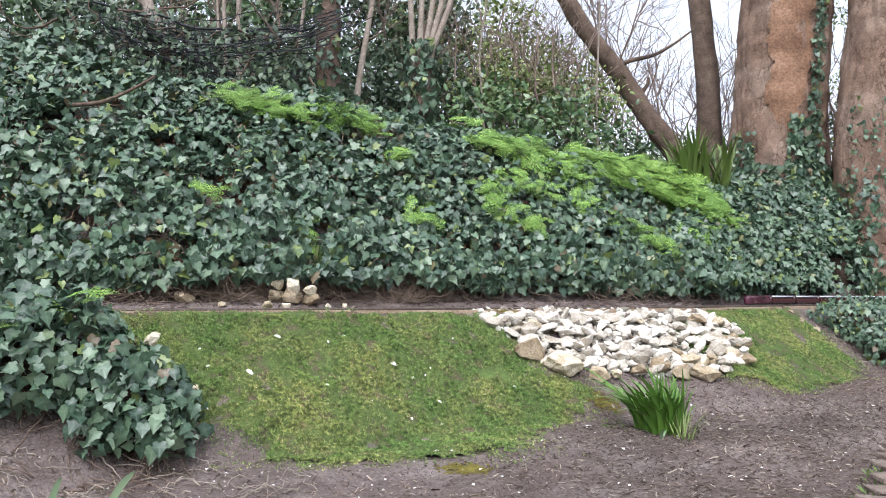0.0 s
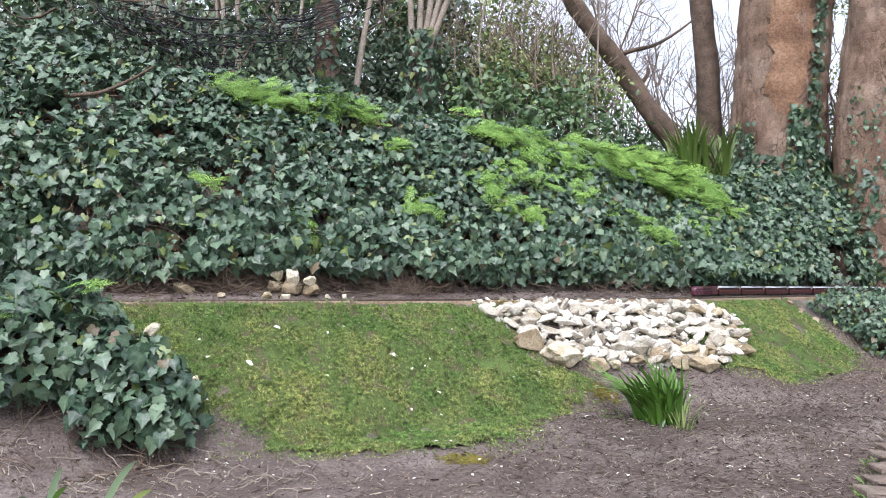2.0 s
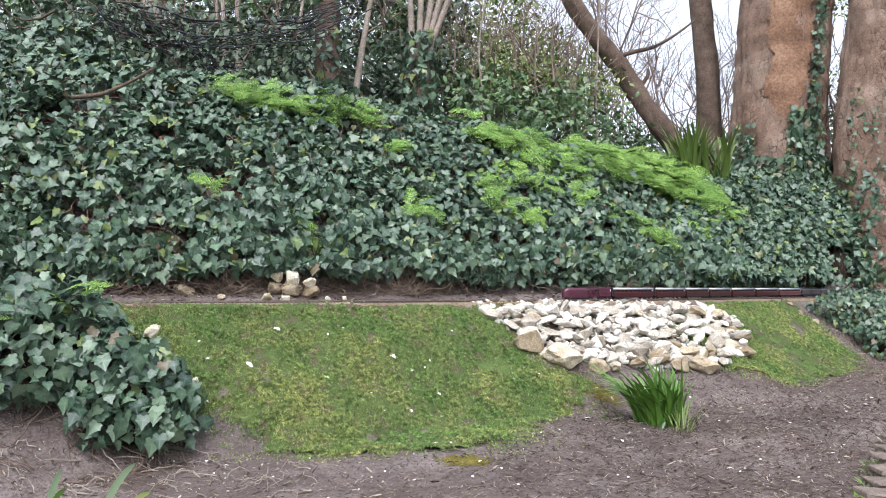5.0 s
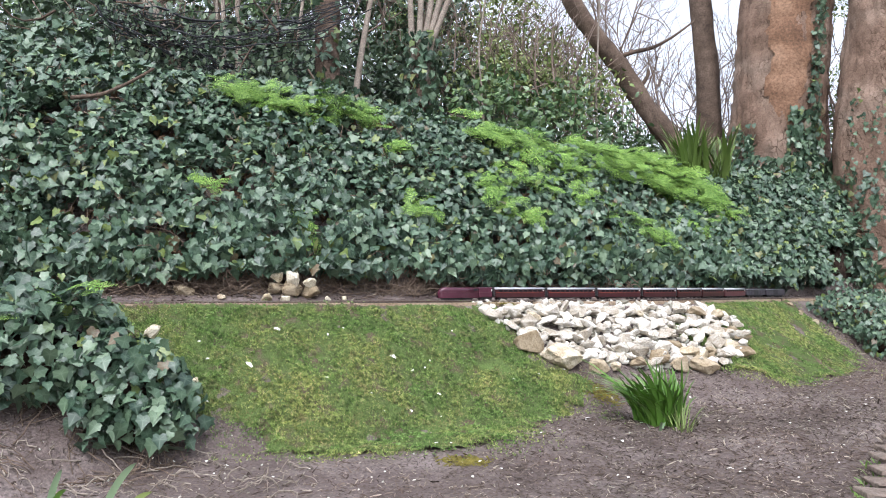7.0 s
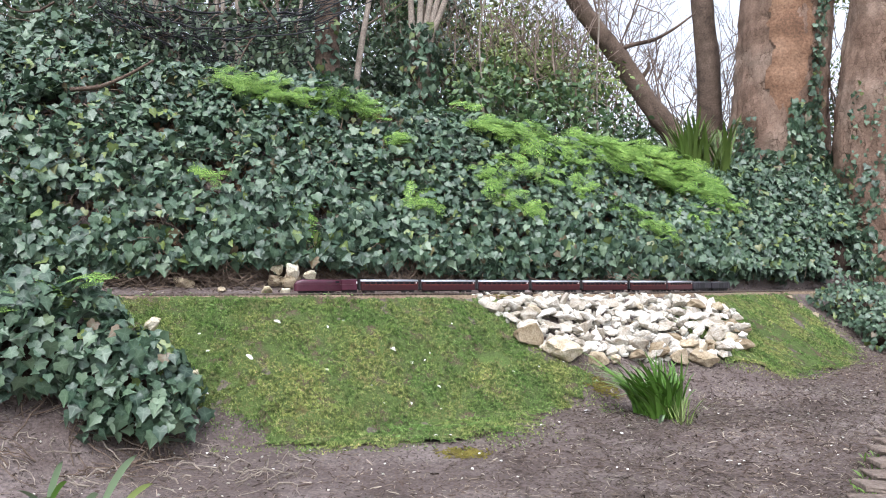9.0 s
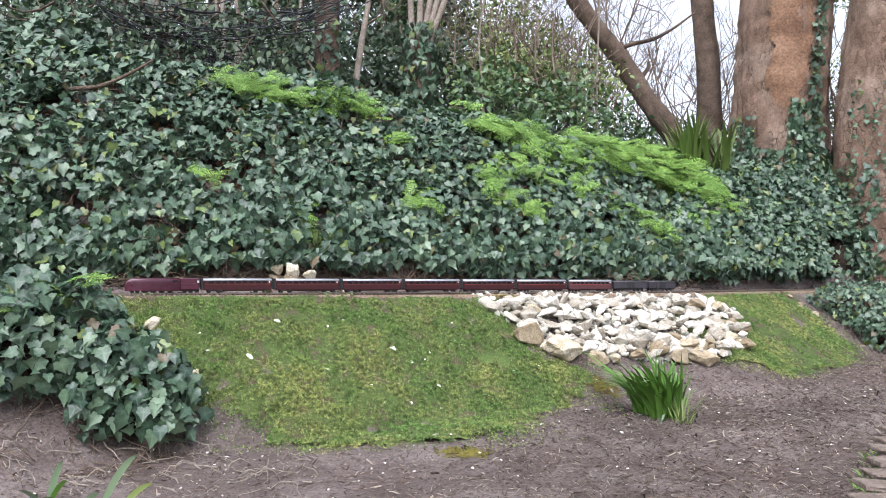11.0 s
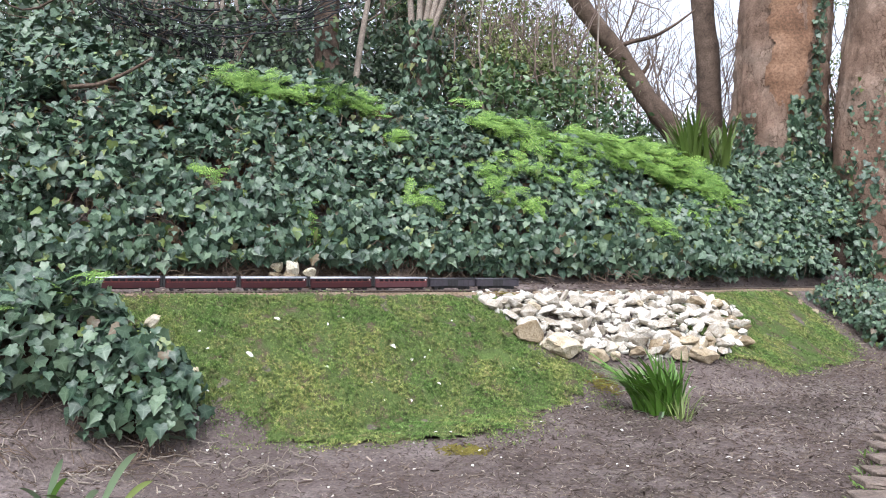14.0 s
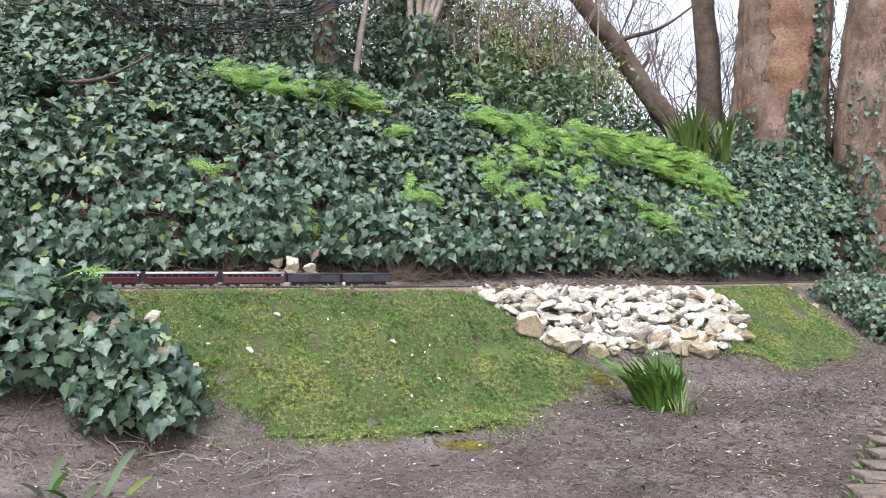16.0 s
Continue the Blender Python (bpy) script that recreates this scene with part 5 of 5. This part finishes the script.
# bare thickets against the sky
for (x0, x1, y0, z0, z1), count, reach, rad in (((0.1, 1.6, 8.8, 2.1, 3.4), 45, 0.9, 0.009), ((0.4, 2.6, 10.6, 2.3, 3.6), 60, 1.3, 0.012), ((1.8, 4.6, 12.0, 2.2, 3.6), 62, 1.4, 0.012), ((4.2, 6.0, 11.5, 2.2, 3.6), 30, 1.2, 0.011), ((-4.5, 0.5, 9.2, 2.6, 4.2), 60, 1.2, 0.012)):
    thicket = empty("thicket", label="thicket of bare brown twigs against the sky", category="shrub", group="bare thickets")
    base = np.stack([rng.uniform(x0, x1, 60), y0 + rng.uniform(-0.4, 0.4, 60), rng.uniform(z0, z1, 60)], -1)
    for k in range(count):
        v, t = twigs(base[k % 60:k % 60 + 1], 1, reach, rad, 0, 0.7)
        put("bare_branch", mesh_of("bare_branch", v, t, M_twig), thicket)
        base = np.concatenate([base, v[4::3]])
    v, t = twigs(base[60:], count * 4, reach * 0.55, rad * 0.5, 1, 0.6)
    put("twig_mass", mesh_of("twig_mass", v, t, M_twig), thicket, kind="stuff")

# far woods that close the view
woods = empty("far_woods", label="distant belt of woodland beyond the garden", category="woods", kind="stuff")
n = 15000
a = rng.uniform(0, 2 * np.pi, n)
rad = 26 + rng.normal(0, 1.2, n)
x, y = rad * np.sin(a), rad * np.cos(a)
top = 3.4 + 1.2 * ripple(a * 6, a * 0, 0.4, 1.0) + 2.6 * (np.cos(a + 0.55) > 0.86) + 3.0 * (np.cos(a) < 0.3)
z = 1.5 + (top - 0.5) * rng.random(n) ** 0.8
r_, a_, u_ = axes(unit(rng.normal(size=(n, 3)) + [0, 0, 0.6]), rng.normal(size=(n, 3)))
v, t = repeat(BLADE_V, BLADE_T, np.stack([x, y, z], -1), r_, a_, u_, rng.uniform(0.3, 0.8, n))
put("leaves", mesh_of("leaves", v, t, M_laurel), woods, kind="stuff")
# ---- small plants and clutter ----
def blades(count, centre, length, width, spread, mat, parent, name="leaf", droop=0.5, lean=(0, 0, 0)):
    """Single strap leaves from one root, each its own bent ribbon."""
    for _ in range(count):
        a = rng.uniform(0, 2 * np.pi)
        out = np.array([math.cos(a), math.sin(a), 0])
        side = np.array([-math.sin(a), math.cos(a), 0])
        ln, w = length * rng.uniform(0.65, 1.1), width * rng.uniform(0.7, 1.15)
        sp, dr = spread * rng.random() ** 0.7, droop * rng.uniform(0.3, 1.2)
        root = np.asarray(centre) + out * rng.uniform(0, 0.05) + side * rng.normal(0, 0.02)
        vs = []
        steps = 7
        for k in range(steps):
            u = k / (steps - 1)
            p = root + (out * (sp * u + dr * 0.35 * u * u) + np.array([0, 0, 1]) * (u - dr * 0.45 * u ** 3) + np.asarray(lean) * u * u) * ln
            ww = w * (1 - u ** 4 * 0.85) * 0.5
            vs += [p - side * ww + out * 0.15 * ww, p - out * 0.1 * ww, p + side * ww + out * 0.15 * ww]
        ts = []
        for k in range(steps - 1):
            for j in (0, 1):
                q = k * 3 + j
                ts += [(q, q + 1, q + 4), (q, q + 4, q + 3)]
        put(name, mesh_of(name, vs, ts, mat, flat=False), parent)


gz = lambda x, y: float(ground_z(x, y))
daff = empty("daffodil_clump", label="clump of upright green daffodil leaves without flowers", category="plant")
for cx, cy, k in ((1.04, 3.89, 30), (1.09, 3.91, 30), (1.02, 3.97, 30)):
    blades(k, (cx, cy, gz(cx, cy) - 0.01), 0.33, 0.022, 0.60, M_daff, daff, droop=1.0, lean=(-0.34, 0.05, 0.08))
    blades(k // 2, (cx, cy, gz(cx, cy) - 0.01), 0.33, 0.022, 0.35, M_daff, daff, droop=0.7, lean=(-0.15, 0, 0.05))
blades(26, (1.12, 3.80, gz(1.12, 3.80)), 0.17, 0.007, 0.7, M_olive, daff, droop=0.6)
blades(3, (1.02, 3.80, gz(1.02, 3.80)), 0.08, 0.016, 0.9, M_strap, daff, droop=1.3)

strap = empty("strap_plant", label="broad grey-green strap leaves rising beside the path", category="plant")
# root, tip and width of each leaf
STRAPS = (((-1.31, 2.68), (-1.235, 2.62, 0.255), 0.023, M_strap), ((-1.13, 2.68), (-0.985, 2.60, 0.28), 0.024, M_strap), ((-1.30, 2.67), (-1.20, 2.58, 0.20), 0.018, M_daff), ((-1.06, 2.68), (-0.955, 2.66, 0.172), 0.020, M_olive),
          ((-1.32, 2.66), (-1.36, 2.58, 0.17), 0.020, M_strap), ((-1.18, 2.66), (-1.10, 2.58, 0.16), 0.022, M_strap), ((-1.24, 2.66), (-1.28, 2.56, 0.15), 0.018, M_daff))
for (rx, ry), tip, w, mat in STRAPS:
    root, tip = np.array([rx, ry, gz(rx, ry) - 0.01]), np.array(tip)
    u = np.linspace(0, 1, 9)[:, None]
    line = root * (1 - u) + tip * u + np.array([0, 0, 0.10]) * np.linalg.norm(tip - root) * 4 * u * (1 - u)
    across = unit(np.cross(tip - root, [0.1, 1.0, 0.2]))
    ww = w * 0.5 * np.minimum(1.0, 0.75 + u) * (1 - u ** 5)
    vs = np.stack([line - across * ww, line + np.array([0, 0.2, -0.1]) * ww, line + across * ww], 1).reshape(-1, 3)
    ts = [tri for k in range(8) for j in (0, 1) for tri in ((k * 3 + j, k * 3 + j + 1, k * 3 + j + 4), (k * 3 + j, k * 3 + j + 4, k * 3 + j + 3))]
    put("leaf", mesh_of("leaf", vs, ts, mat, flat=False), strap)

iris = empty("iris_clump", label="clump of tall sword-shaped leaves under the trees", category="plant")
for _ in range(16):
    cx, cy = rng.uniform(2.38, 2.80), rng.uniform(7.75, 8.0)
    blades(7, (cx, cy, gz(cx, cy) + 0.08), 0.68, 0.034, 0.40, M_iris, iris, droop=0.5)

# bright cow-parsley foliage over the ivy
def frond(seed):
    """One lacy leaf: pinnae on both sides of an arched rib, each cut into small toothed leaflets."""
    r = np.random.default_rng(seed)
    fv, ft = [], []

    def leaflet(base, along, side, ln, w):
        b = len(fv)
        tip = base + along * ln
        mid = base + along * ln * 0.45
        fv.extend([base, mid + side * w, tip + np.array([0, 0, r.normal(0, 0.01)]), mid - side * w])
        ft.extend([(b, b + 1, b + 2), (b, b + 2, b + 3)])
    arch = lambda u: -0.30 * u * u
    for k in range(8):
        u = 0.14 + 0.80 * k / 7
        for s in (-1, 1):
            reach = (0.50 * (1 - u) ** 0.8 + 0.06) * r.uniform(0.85, 1.1)
            d = unit(np.array([s * 1.0, 0.55 + 0.3 * u, -0.16 + r.normal(0, 0.07)]))
            root = np.array([0, u, arch(u)])
            side = unit(np.cross(d, [0, 0, 1.0]))
            count = 4 if k < 4 else 3 if k < 6 else 2
            for j in range(count):
                q = root + d * reach * (j + 0.3) / count
                ln = reach * 0.40 * (1.1 - 0.5 * j / count)
                for w in (-1, 1):
                    leaflet(q, unit(d * 0.75 + side * w * 0.8), np.cross(unit(d + side * w), [0, 0, 1.0]), ln, ln * 0.15)
            leaflet(root + d * reach * 0.7, d, side, reach * 0.4, reach * 0.05)
    n = len(fv)
    fv += [np.array(q) for q in ((-0.010, -0.25, -0.06), (0.010, -0.25, -0.06), (0.008, 0.5, arch(0.5)), (-0.008, 0.5, arch(0.5)), (0, 1.0, arch(1.0)))]
    ft += [(n, n + 1, n + 2), (n, n + 2, n + 3), (n + 3, n + 2, n + 4)]
    return np.array(fv), np.array(ft)


FRONDS = [frond(k) for k in range(5)]


def fronds(p, r, a, u, size, parent):
    out = []
    for k in range(5):
        out.append(repeat(*FRONDS[k], p[k::5], r[k::5], a[k::5], u[k::5], size[k::5]))
    put("fronds", mesh_of("fronds", *merged([o for o in out if len(o[0])]), M_fern), parent, kind="stuff")


def parsley(cx, cy, sx, sy, count, size=(0.13, 0.25), label="patch of bright green feathery cow parsley in the ivy"):
    ob = empty("cow_parsley", label=label, category="plant", group="cow parsley patches")
    x, y = cx + rng.normal(0, sx, count), cy + rng.normal(0, sy, count)
    nrm = ground_normal(x, y)
    p = spots(x, y, 0.24) + nrm * rng.uniform(0, 0.08, count)[:, None]
    up = unit(nrm * 0.3 + [0, -0.40, 0.85] + rng.normal(0, 0.26, (count, 3)))
    r, a, u = axes(up, rng.normal(0, 0.8, (count, 3)) + [0.35, -0.5, 0.0])
    fronds(p, r, a, u, rng.uniform(*size, count), ob)


PARSLEY = ((-1.45, 5.68, 0.10, 0.04, 26), (-1.26, 5.72, 0.11, 0.04, 34), (-1.05, 5.79, 0.11, 0.05, 38), (-0.86, 5.91, 0.10, 0.05, 34), (-0.71, 6.00, 0.07, 0.04, 18), (-0.55, 5.97, 0.05, 0.03, 5), (-0.35, 5.79, 0.03, 0.04, 6),
           (-0.15, 5.43, 0.04, 0.06, 7), (0.21, 6.42, 0.09, 0.04, 16), (0.49, 6.56, 0.10, 0.05, 22), (0.75, 6.77, 0.11, 0.05, 22), (0.98, 6.88, 0.09, 0.05, 16), (1.38, 7.31, 0.12, 0.07, 28), (1.66, 7.63, 0.12, 0.08, 30),
           (1.92, 7.80, 0.12, 0.08, 30), (2.15, 7.86, 0.10, 0.08, 20), (1.44, 7.09, 0.13, 0.06, 24), (1.73, 7.36, 0.15, 0.06, 28), (1.98, 7.42, 0.15, 0.06, 30), (2.21, 7.40, 0.13, 0.06, 28), (2.39, 7.31, 0.10, 0.06, 22),
           (2.52, 7.25, 0.06, 0.06, 10), (2.19, 7.61, 0.09, 0.06, 20), (0.28, 5.88, 0.06, 0.05, 7), (0.39, 5.75, 0.06, 0.05, 7), (0.56, 6.15, 0.08, 0.05, 8), (0.58, 5.83, 0.06, 0.05, 5), (0.98, 6.37, 0.09, 0.05, 8),
           (1.24, 6.55, 0.08, 0.06, 6), (1.55, 6.50, 0.09, 0.07, 6), (1.74, 6.45, 0.07, 0.07, 6), (2.17, 6.94, 0.10, 0.07, 8), (1.03, 6.70, 0.08, 0.05, 10), (-0.87, 4.93, 0.03, 0.03, 3), (-1.44, 4.85, 0.03, 0.02, 3))
for cx, cy, sx, sy, count in PARSLEY:
    parsley(cx, cy, sx, sy, count * 2 if count < 15 else int(count * (1.4 if cx > 0.9 else 1.2)), (0.11, 0.19) if count < 15 or cx < 0 else (0.15, 0.27))
ob = empty("cow_parsley", label="small bright parsley sprig growing through the ivy mound", category="plant", group="cow parsley patches")
for cx, cy, cz, count in ((-1.64, 3.28, 0.84, 4), (-1.55, 3.30, 0.83, 3), (-1.93, 3.02, 0.72, 6), (-1.85, 3.08, 0.81, 3)):
    p = np.stack([cx + rng.normal(0, 0.09, count), cy + rng.normal(0, 0.03, count), cz + rng.normal(0, 0.015, count)], -1)
    r, a, u = axes(rng.normal(0, 0.3, (count, 3)) + [0, -0.4, 1], rng.normal(size=(count, 3)))
    fronds(p, r, a, u, rng.uniform(0.08, 0.14, count), ob)

# dead branch lying on the ivy
dead = empty("dead_branch", label="broken brown branch lying on the ivy", category="branch")
bare_stem(dead, ((-2.34, 4.98, 2.03), (-2.18, 4.98, 2.04), (-2.10, 4.99, 2.07), (-1.98, 5.04, 2.15), (-1.86, 5.08, 2.24)), 0.016, 0.008, M_bark2, "limb")

# timber boardwalk by the path
walkway = empty("boardwalk", label="rough weathered timber planks at the path's edge", category="boardwalk")
for k in range(7):
    bm = bmesh.new()
    y0 = 2.45 + k * 0.155
    x0 = 1.25 + 0.105 * k + rng.uniform(-0.03, 0.03)
    box(bm, 0, 1.3, 0, 0.115, 0, 0.018, 0.004)
    bmesh.ops.subdivide_edges(bm, edges=[e for e in bm.edges if abs((e.verts[0].co - e.verts[1].co).x) > 0.5], cuts=10)
    for q in bm.verts:
        q.co.y += 0.010 * math.sin(q.co.x * 9 + k) + rng.normal(0, 0.003)
        q.co.z += 0.004 * math.sin(q.co.x * 13 + 2 * k)
        if q.co.x < 0.05:
            q.co.x += rng.uniform(-0.004, 0.004)
    ob = part("plank", bm, M_plank, walkway)
    ob.matrix_basis = pose(x0, y0, gz(x0 + 0.1, y0) + 0.045, 0, rng.uniform(-2, 2), rng.uniform(-2, 2) - 4)

for k, (bx, by) in enumerate(((1.52, 2.42), (2.2, 2.42))):
    bm = bmesh.new()
    box(bm, -0.03, 0.03, 0, 1.1, 0, 0.06, 0.004)
    ob = part("bearer", bm, M_bark2, walkway)
    ob.matrix_basis = pose(bx, by, gz(bx, by + 0.5) - 0.012, 2.5, 0, -34)
weeds = empty("weed_tufts", label="small green weeds along the boardwalk edge", category="weeds")
for k in range(14):
    wx, wy = 1.28 + 0.035 * k + rng.normal(0, 0.02), 2.5 + 0.055 * k + rng.normal(0, 0.02)
    blades(5, (wx, wy, gz(wx, wy) - 0.004), 0.05, 0.009, 0.8, M_weed, weeds, droop=0.8)

# litter: chips, dead leaves and small twigs on the soil
n = 140000
x, y = rng.uniform(-2.6, 4.2, n), rng.uniform(2.3, 6.6, n)
d = off_track(x, y)
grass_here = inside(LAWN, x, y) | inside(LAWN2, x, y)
ok = (d > 0.12) & (~grass_here | scuffed(x, y) | (rng.random(n) < 0.06)) & (rng.random(n) < 0.45 + 0.55 * smooth(-0.6, 0.6, x))
x, y = x[ok], y[ok]
n = len(x)
nrm = ground_normal(x, y)
r, a, u = axes(nrm + rng.normal(0, 0.3, (n, 3)), rng.normal(size=(n, 3)))
size = rng.uniform(0.002, 0.0075, n) * (1 + 0.2 * smooth(0.2, 1.2, x)) * (1 + 1.2 * (rng.random(n) < 0.06))
chip_v = [(-0.35, -0.9, 0), (0.35, -0.8, 0.05), (0.4, 0.8, 0.1), (-0.3, 1.0, 0.0), (0, 0, 0.35)]
chip_t = [(0, 1, 4), (1, 2, 4), (2, 3, 4), (3, 0, 4)]
v, t = repeat(chip_v, chip_t, spots(x, y, 0.003), r, a, u, np.stack([size * rng.uniform(0.25, 0.9, n), size * rng.uniform(0.6, 2.6, n), size], -1))
litter = put("leaf_litter", mesh_of("leaf_litter", v, t, M_litter), label="bark chips and dead leaf scraps on soil", category="litter", kind="stuff")
# straws, stalks and thin twigs strewn over the soil
n = 46000
x, y = rng.uniform(-2.6, 4.2, n), rng.uniform(2.3, 6.4, n)
ok = (off_track(x, y) > 0.5) & ~inside(LAWN, x, y) & ~inside(LAWN2, x, y) & ~inside(PILE, x, y) & (rng.random(n) < 0.3 + 0.7 * smooth(-0.7, 0.5, x)) & (rng.random(n) < 0.4 + 0.8 * grain(x, y, 0.25, 41))
x, y = x[ok], y[ok]
n = len(x)
r, a, u = axes(ground_normal(x, y) + rng.normal(0, 0.12, (n, 3)), rng.normal(size=(n, 3)))
straw_v = [(-1, -1, 0), (1, -1, 0), (1.4, -0.35, 1.0), (-0.6, -0.35, 1.0), (1.2, 0.35, 1.2), (-0.8, 0.35, 1.2), (0.3, 1, 0.1), (-0.6, 1, 0.1)]
straw_t = [(0, 1, 2), (0, 2, 3), (3, 2, 4), (3, 4, 5), (5, 4, 6), (5, 6, 7)]
ln = rng.uniform(0.007, 0.026, n) * (1 + 1.0 * (rng.random(n) < 0.05))
v, t = repeat(straw_v, straw_t, spots(x, y, 0.004), r, a, u, np.stack([rng.uniform(0.0006, 0.0014, n), ln, rng.uniform(0.0005, 0.004, n)], -1))
put("straw_litter", mesh_of("straw_litter", v, t, M_straw), label="dry stalks and thin twigs strewn over soil", category="litter", kind="stuff")
n = 3500
x, y = rng.uniform(-3.0, 4.4, n), rng.random(n)
y = track_y(x) + 0.09 + 0.3 * y
r, a, u = axes(rng.normal(0, 0.3, (n, 3)) + [0, 0, 1], rng.normal(size=(n, 3)))
size = rng.uniform(0.005, 0.016, n)
v, t = repeat(chip_v, chip_t, spots(x, y, 0.004), r, a, u, np.stack([size * 0.8, size * 1.4, size], -1))
put("shelf_litter", mesh_of("shelf_litter", v, t, M_litter), label="dead leaves and crumbs on the shelf", category="litter", kind="stuff")

# pale grit on the bare soil
n = 800
x, y = rng.uniform(-1.9, 3.2, n), rng.uniform(2.6, 4.6, n)
ok = (off_track(x, y) > 0.5) & ~inside(LAWN, x, y) & ~inside(LAWN2, x, y) & (rng.random(n) < 0.35 + 0.65 * smooth(0.2, -0.6, x))
x, y = x[ok], y[ok]
r, a, u = axes(rng.normal(0, 0.4, (len(x), 3)) + [0, 0, 1], rng.normal(size=(len(x), 3)))
v, t = repeat(*shapes[0], spots(x, y, 0.002), r, a, u, rng.uniform(0.006, 0.018, len(x)))
put("grit", mesh_of("grit", v, t, M_rubble), label="pale grit and pebbles scattered on bare soil", category="grit", kind="stuff")

# moss cushions
for k, (cx, cy, sx, sy) in enumerate(((0.09, 3.27, 0.045, 0.03), (0.84, 4.35, 0.05, 0.03), (0.36, 4.86, 0.06, 0.015))):
    n = 420
    x, y = cx + rng.normal(0, sx, n), cy + rng.normal(0, sy, n)
    r, a, u = axes(rng.normal(0, 0.4, (n, 3)) + [0, -0.3, 1], rng.normal(size=(n, 3)))
    v, t = repeat(chip_v, chip_t, spots(x, y, 0.004 if k < 2 else 0.012), r, a, u, rng.uniform(0.006, 0.013, n))
    put("moss_cushion", mesh_of("moss_cushion", v, t, M_moss, flat=False), label="small cushion of yellow-brown moss on soil", category="moss", kind="stuff")

# pale petals and scraps on the lawn and soil
for k in range(130):
    px, py = rng.uniform(-1.3, 2.6), rng.uniform(3.0, 5.2)
    if off_track(px, py) < 0.2 or inside(PILE, np.array([px]), np.array([py]))[0]:
        continue
    size = rng.uniform(0.004, 0.008) * (2.2 if k % 14 == 0 else 1.0)
    bm = bmesh.new()
    ring = [bm.verts.new((size * math.cos(a) * (0.6 + 0.4 * rng.random()), size * 1.5 * math.sin(a), 0.25 * size * math.cos(2 * a))) for a in np.linspace(0, 6.28, 7)[:-1]]
    mid = bm.verts.new((0, 0, 0.3 * size))
    for a, b in zip(ring, ring[1:] + ring[:1]):
        bm.faces.new((a, b, mid))
    ob = part("petal", bm, M_petal, None)
    nx, ny, nz = ground_normal(np.array([px]), np.array([py]))[0]
    ob.matrix_basis = Matrix.Translation((px, py, gz(px, py) + 0.016)) @ Vector((nx, ny, nz)).to_track_quat("Z", "Y").to_matrix().to_4x4() @ pose(0, 0, 0, 0, 0, rng.uniform(0, 360))
    tagged(ob, "pale fallen petal lying on the ground", "petal", "fallen petals")

# dark garden netting hung behind the bank
net = empty("garden_netting", label="dark sagging garden netting hung between trunks", category="netting")
cords = []
P0, P1 = np.array([-3.55, 7.35, 3.75]), np.array([-1.25, 7.6, 3.45])
for k in range(11):
    u = np.linspace(0, 1, 20)[:, None]
    line = P0 * (1 - u) + P1 * u
    line[:, 2] -= (0.22 * 4 * u * (1 - u))[:, 0] + 0.075 * k * (1 - 0.25 * u[:, 0]) + 0.02 * np.sin(u[:, 0] * 14 + k)
    line[:, 1] += 0.04 * np.sin(u[:, 0] * 9 + k * 0.7)
    line += rng.normal(0, 0.012, line.shape)
    cords.append(line)
    bare = tube(line, np.full(20, 0.012 if k == 0 else 0.004), 4)
    put("cord", mesh_of("cord", *bare, M_net), net)
for j in range(4, 110, 4):
    u = j / 110
    pts = np.array([[np.interp(u, np.linspace(0, 1, 20), c[:, i]) for i in range(3)] for c in cords])
    put("cord", mesh_of("cord", *tube(pts + rng.normal(0, 0.03, pts.shape), np.full(len(pts), 0.003), 3), M_net), net)
# the gathered edges, rolled into loose bundles
for p, q, fall in (((-3.14, 7.40, 3.44), (-2.08, 7.60, 2.93), 0.05), ((-2.84, 7.50, 3.28), (-0.93, 7.70, 3.51), 0.16)):
    for k in range(20):
        u = np.linspace(0, 1, 18)[:, None]
        line = np.array(p) * (1 - u) + np.array(q) * u + rng.normal(0, 0.085, 3) + np.cumsum(rng.normal(0, 0.022, (18, 3)), 0)
        line[:, 2] -= (fall * 4 * u * (1 - u))[:, 0]
        put("cord", mesh_of("cord", *tube(line, np.full(18, rng.uniform(0.002, 0.008)), 5), M_net), net)
# dark vines and leaves tangled in the netting
n = 30
k = rng.random((n, 1))
st = P0 * (1 - k) + P1 * k + rng.normal(0, 0.08, (n, 3)) - [0, 0, 0.35]
stems("vine_tangle", st, st + rng.normal(0, 0.45, (n, 3)) * [1, 0.2, 0.6], 0.011, M_bark2, net, sag=0.08, wander=0.06)
n = 1100
k = rng.random((n, 1))
p = P0 * (1 - k) + P1 * k + rng.normal(0, 0.05, (n, 3)) - np.array([[0, 0, 1.0]]) * (0.15 + 0.75 * rng.random((n, 1)))
r, a, u = leaf_frames(n, np.repeat([[0, -1.0, 0.4]], n, 0), loose=0.7)
put("leaves", mesh_of("leaves", *repeat(BLADE_V, BLADE_T, p, r, a, u, rng.uniform(0.05, 0.11, n)), M_dark), net, kind="stuff")


def motions():
    """The train runs along the track at a steady walking pace."""
    for thing, back in TRAIN:
        rows = []
        for t in np.arange(0, 16.01, 0.25):
            s = float(np.interp(t, [p[0] for p in NOSE], [p[1] for p in NOSE])) + back
            xa, ya, za, _ = on_track(s - 0.13)
            xb, yb, zb, _ = on_track(s + 0.13)
            rows.append((float(t), pose(float(xa + xb) / 2, float(ya + yb) / 2, float(za + zb) / 2, 0, 0, math.degrees(math.atan2(yb - ya, xb - xa)))))
        walk(thing, rows)


motions()
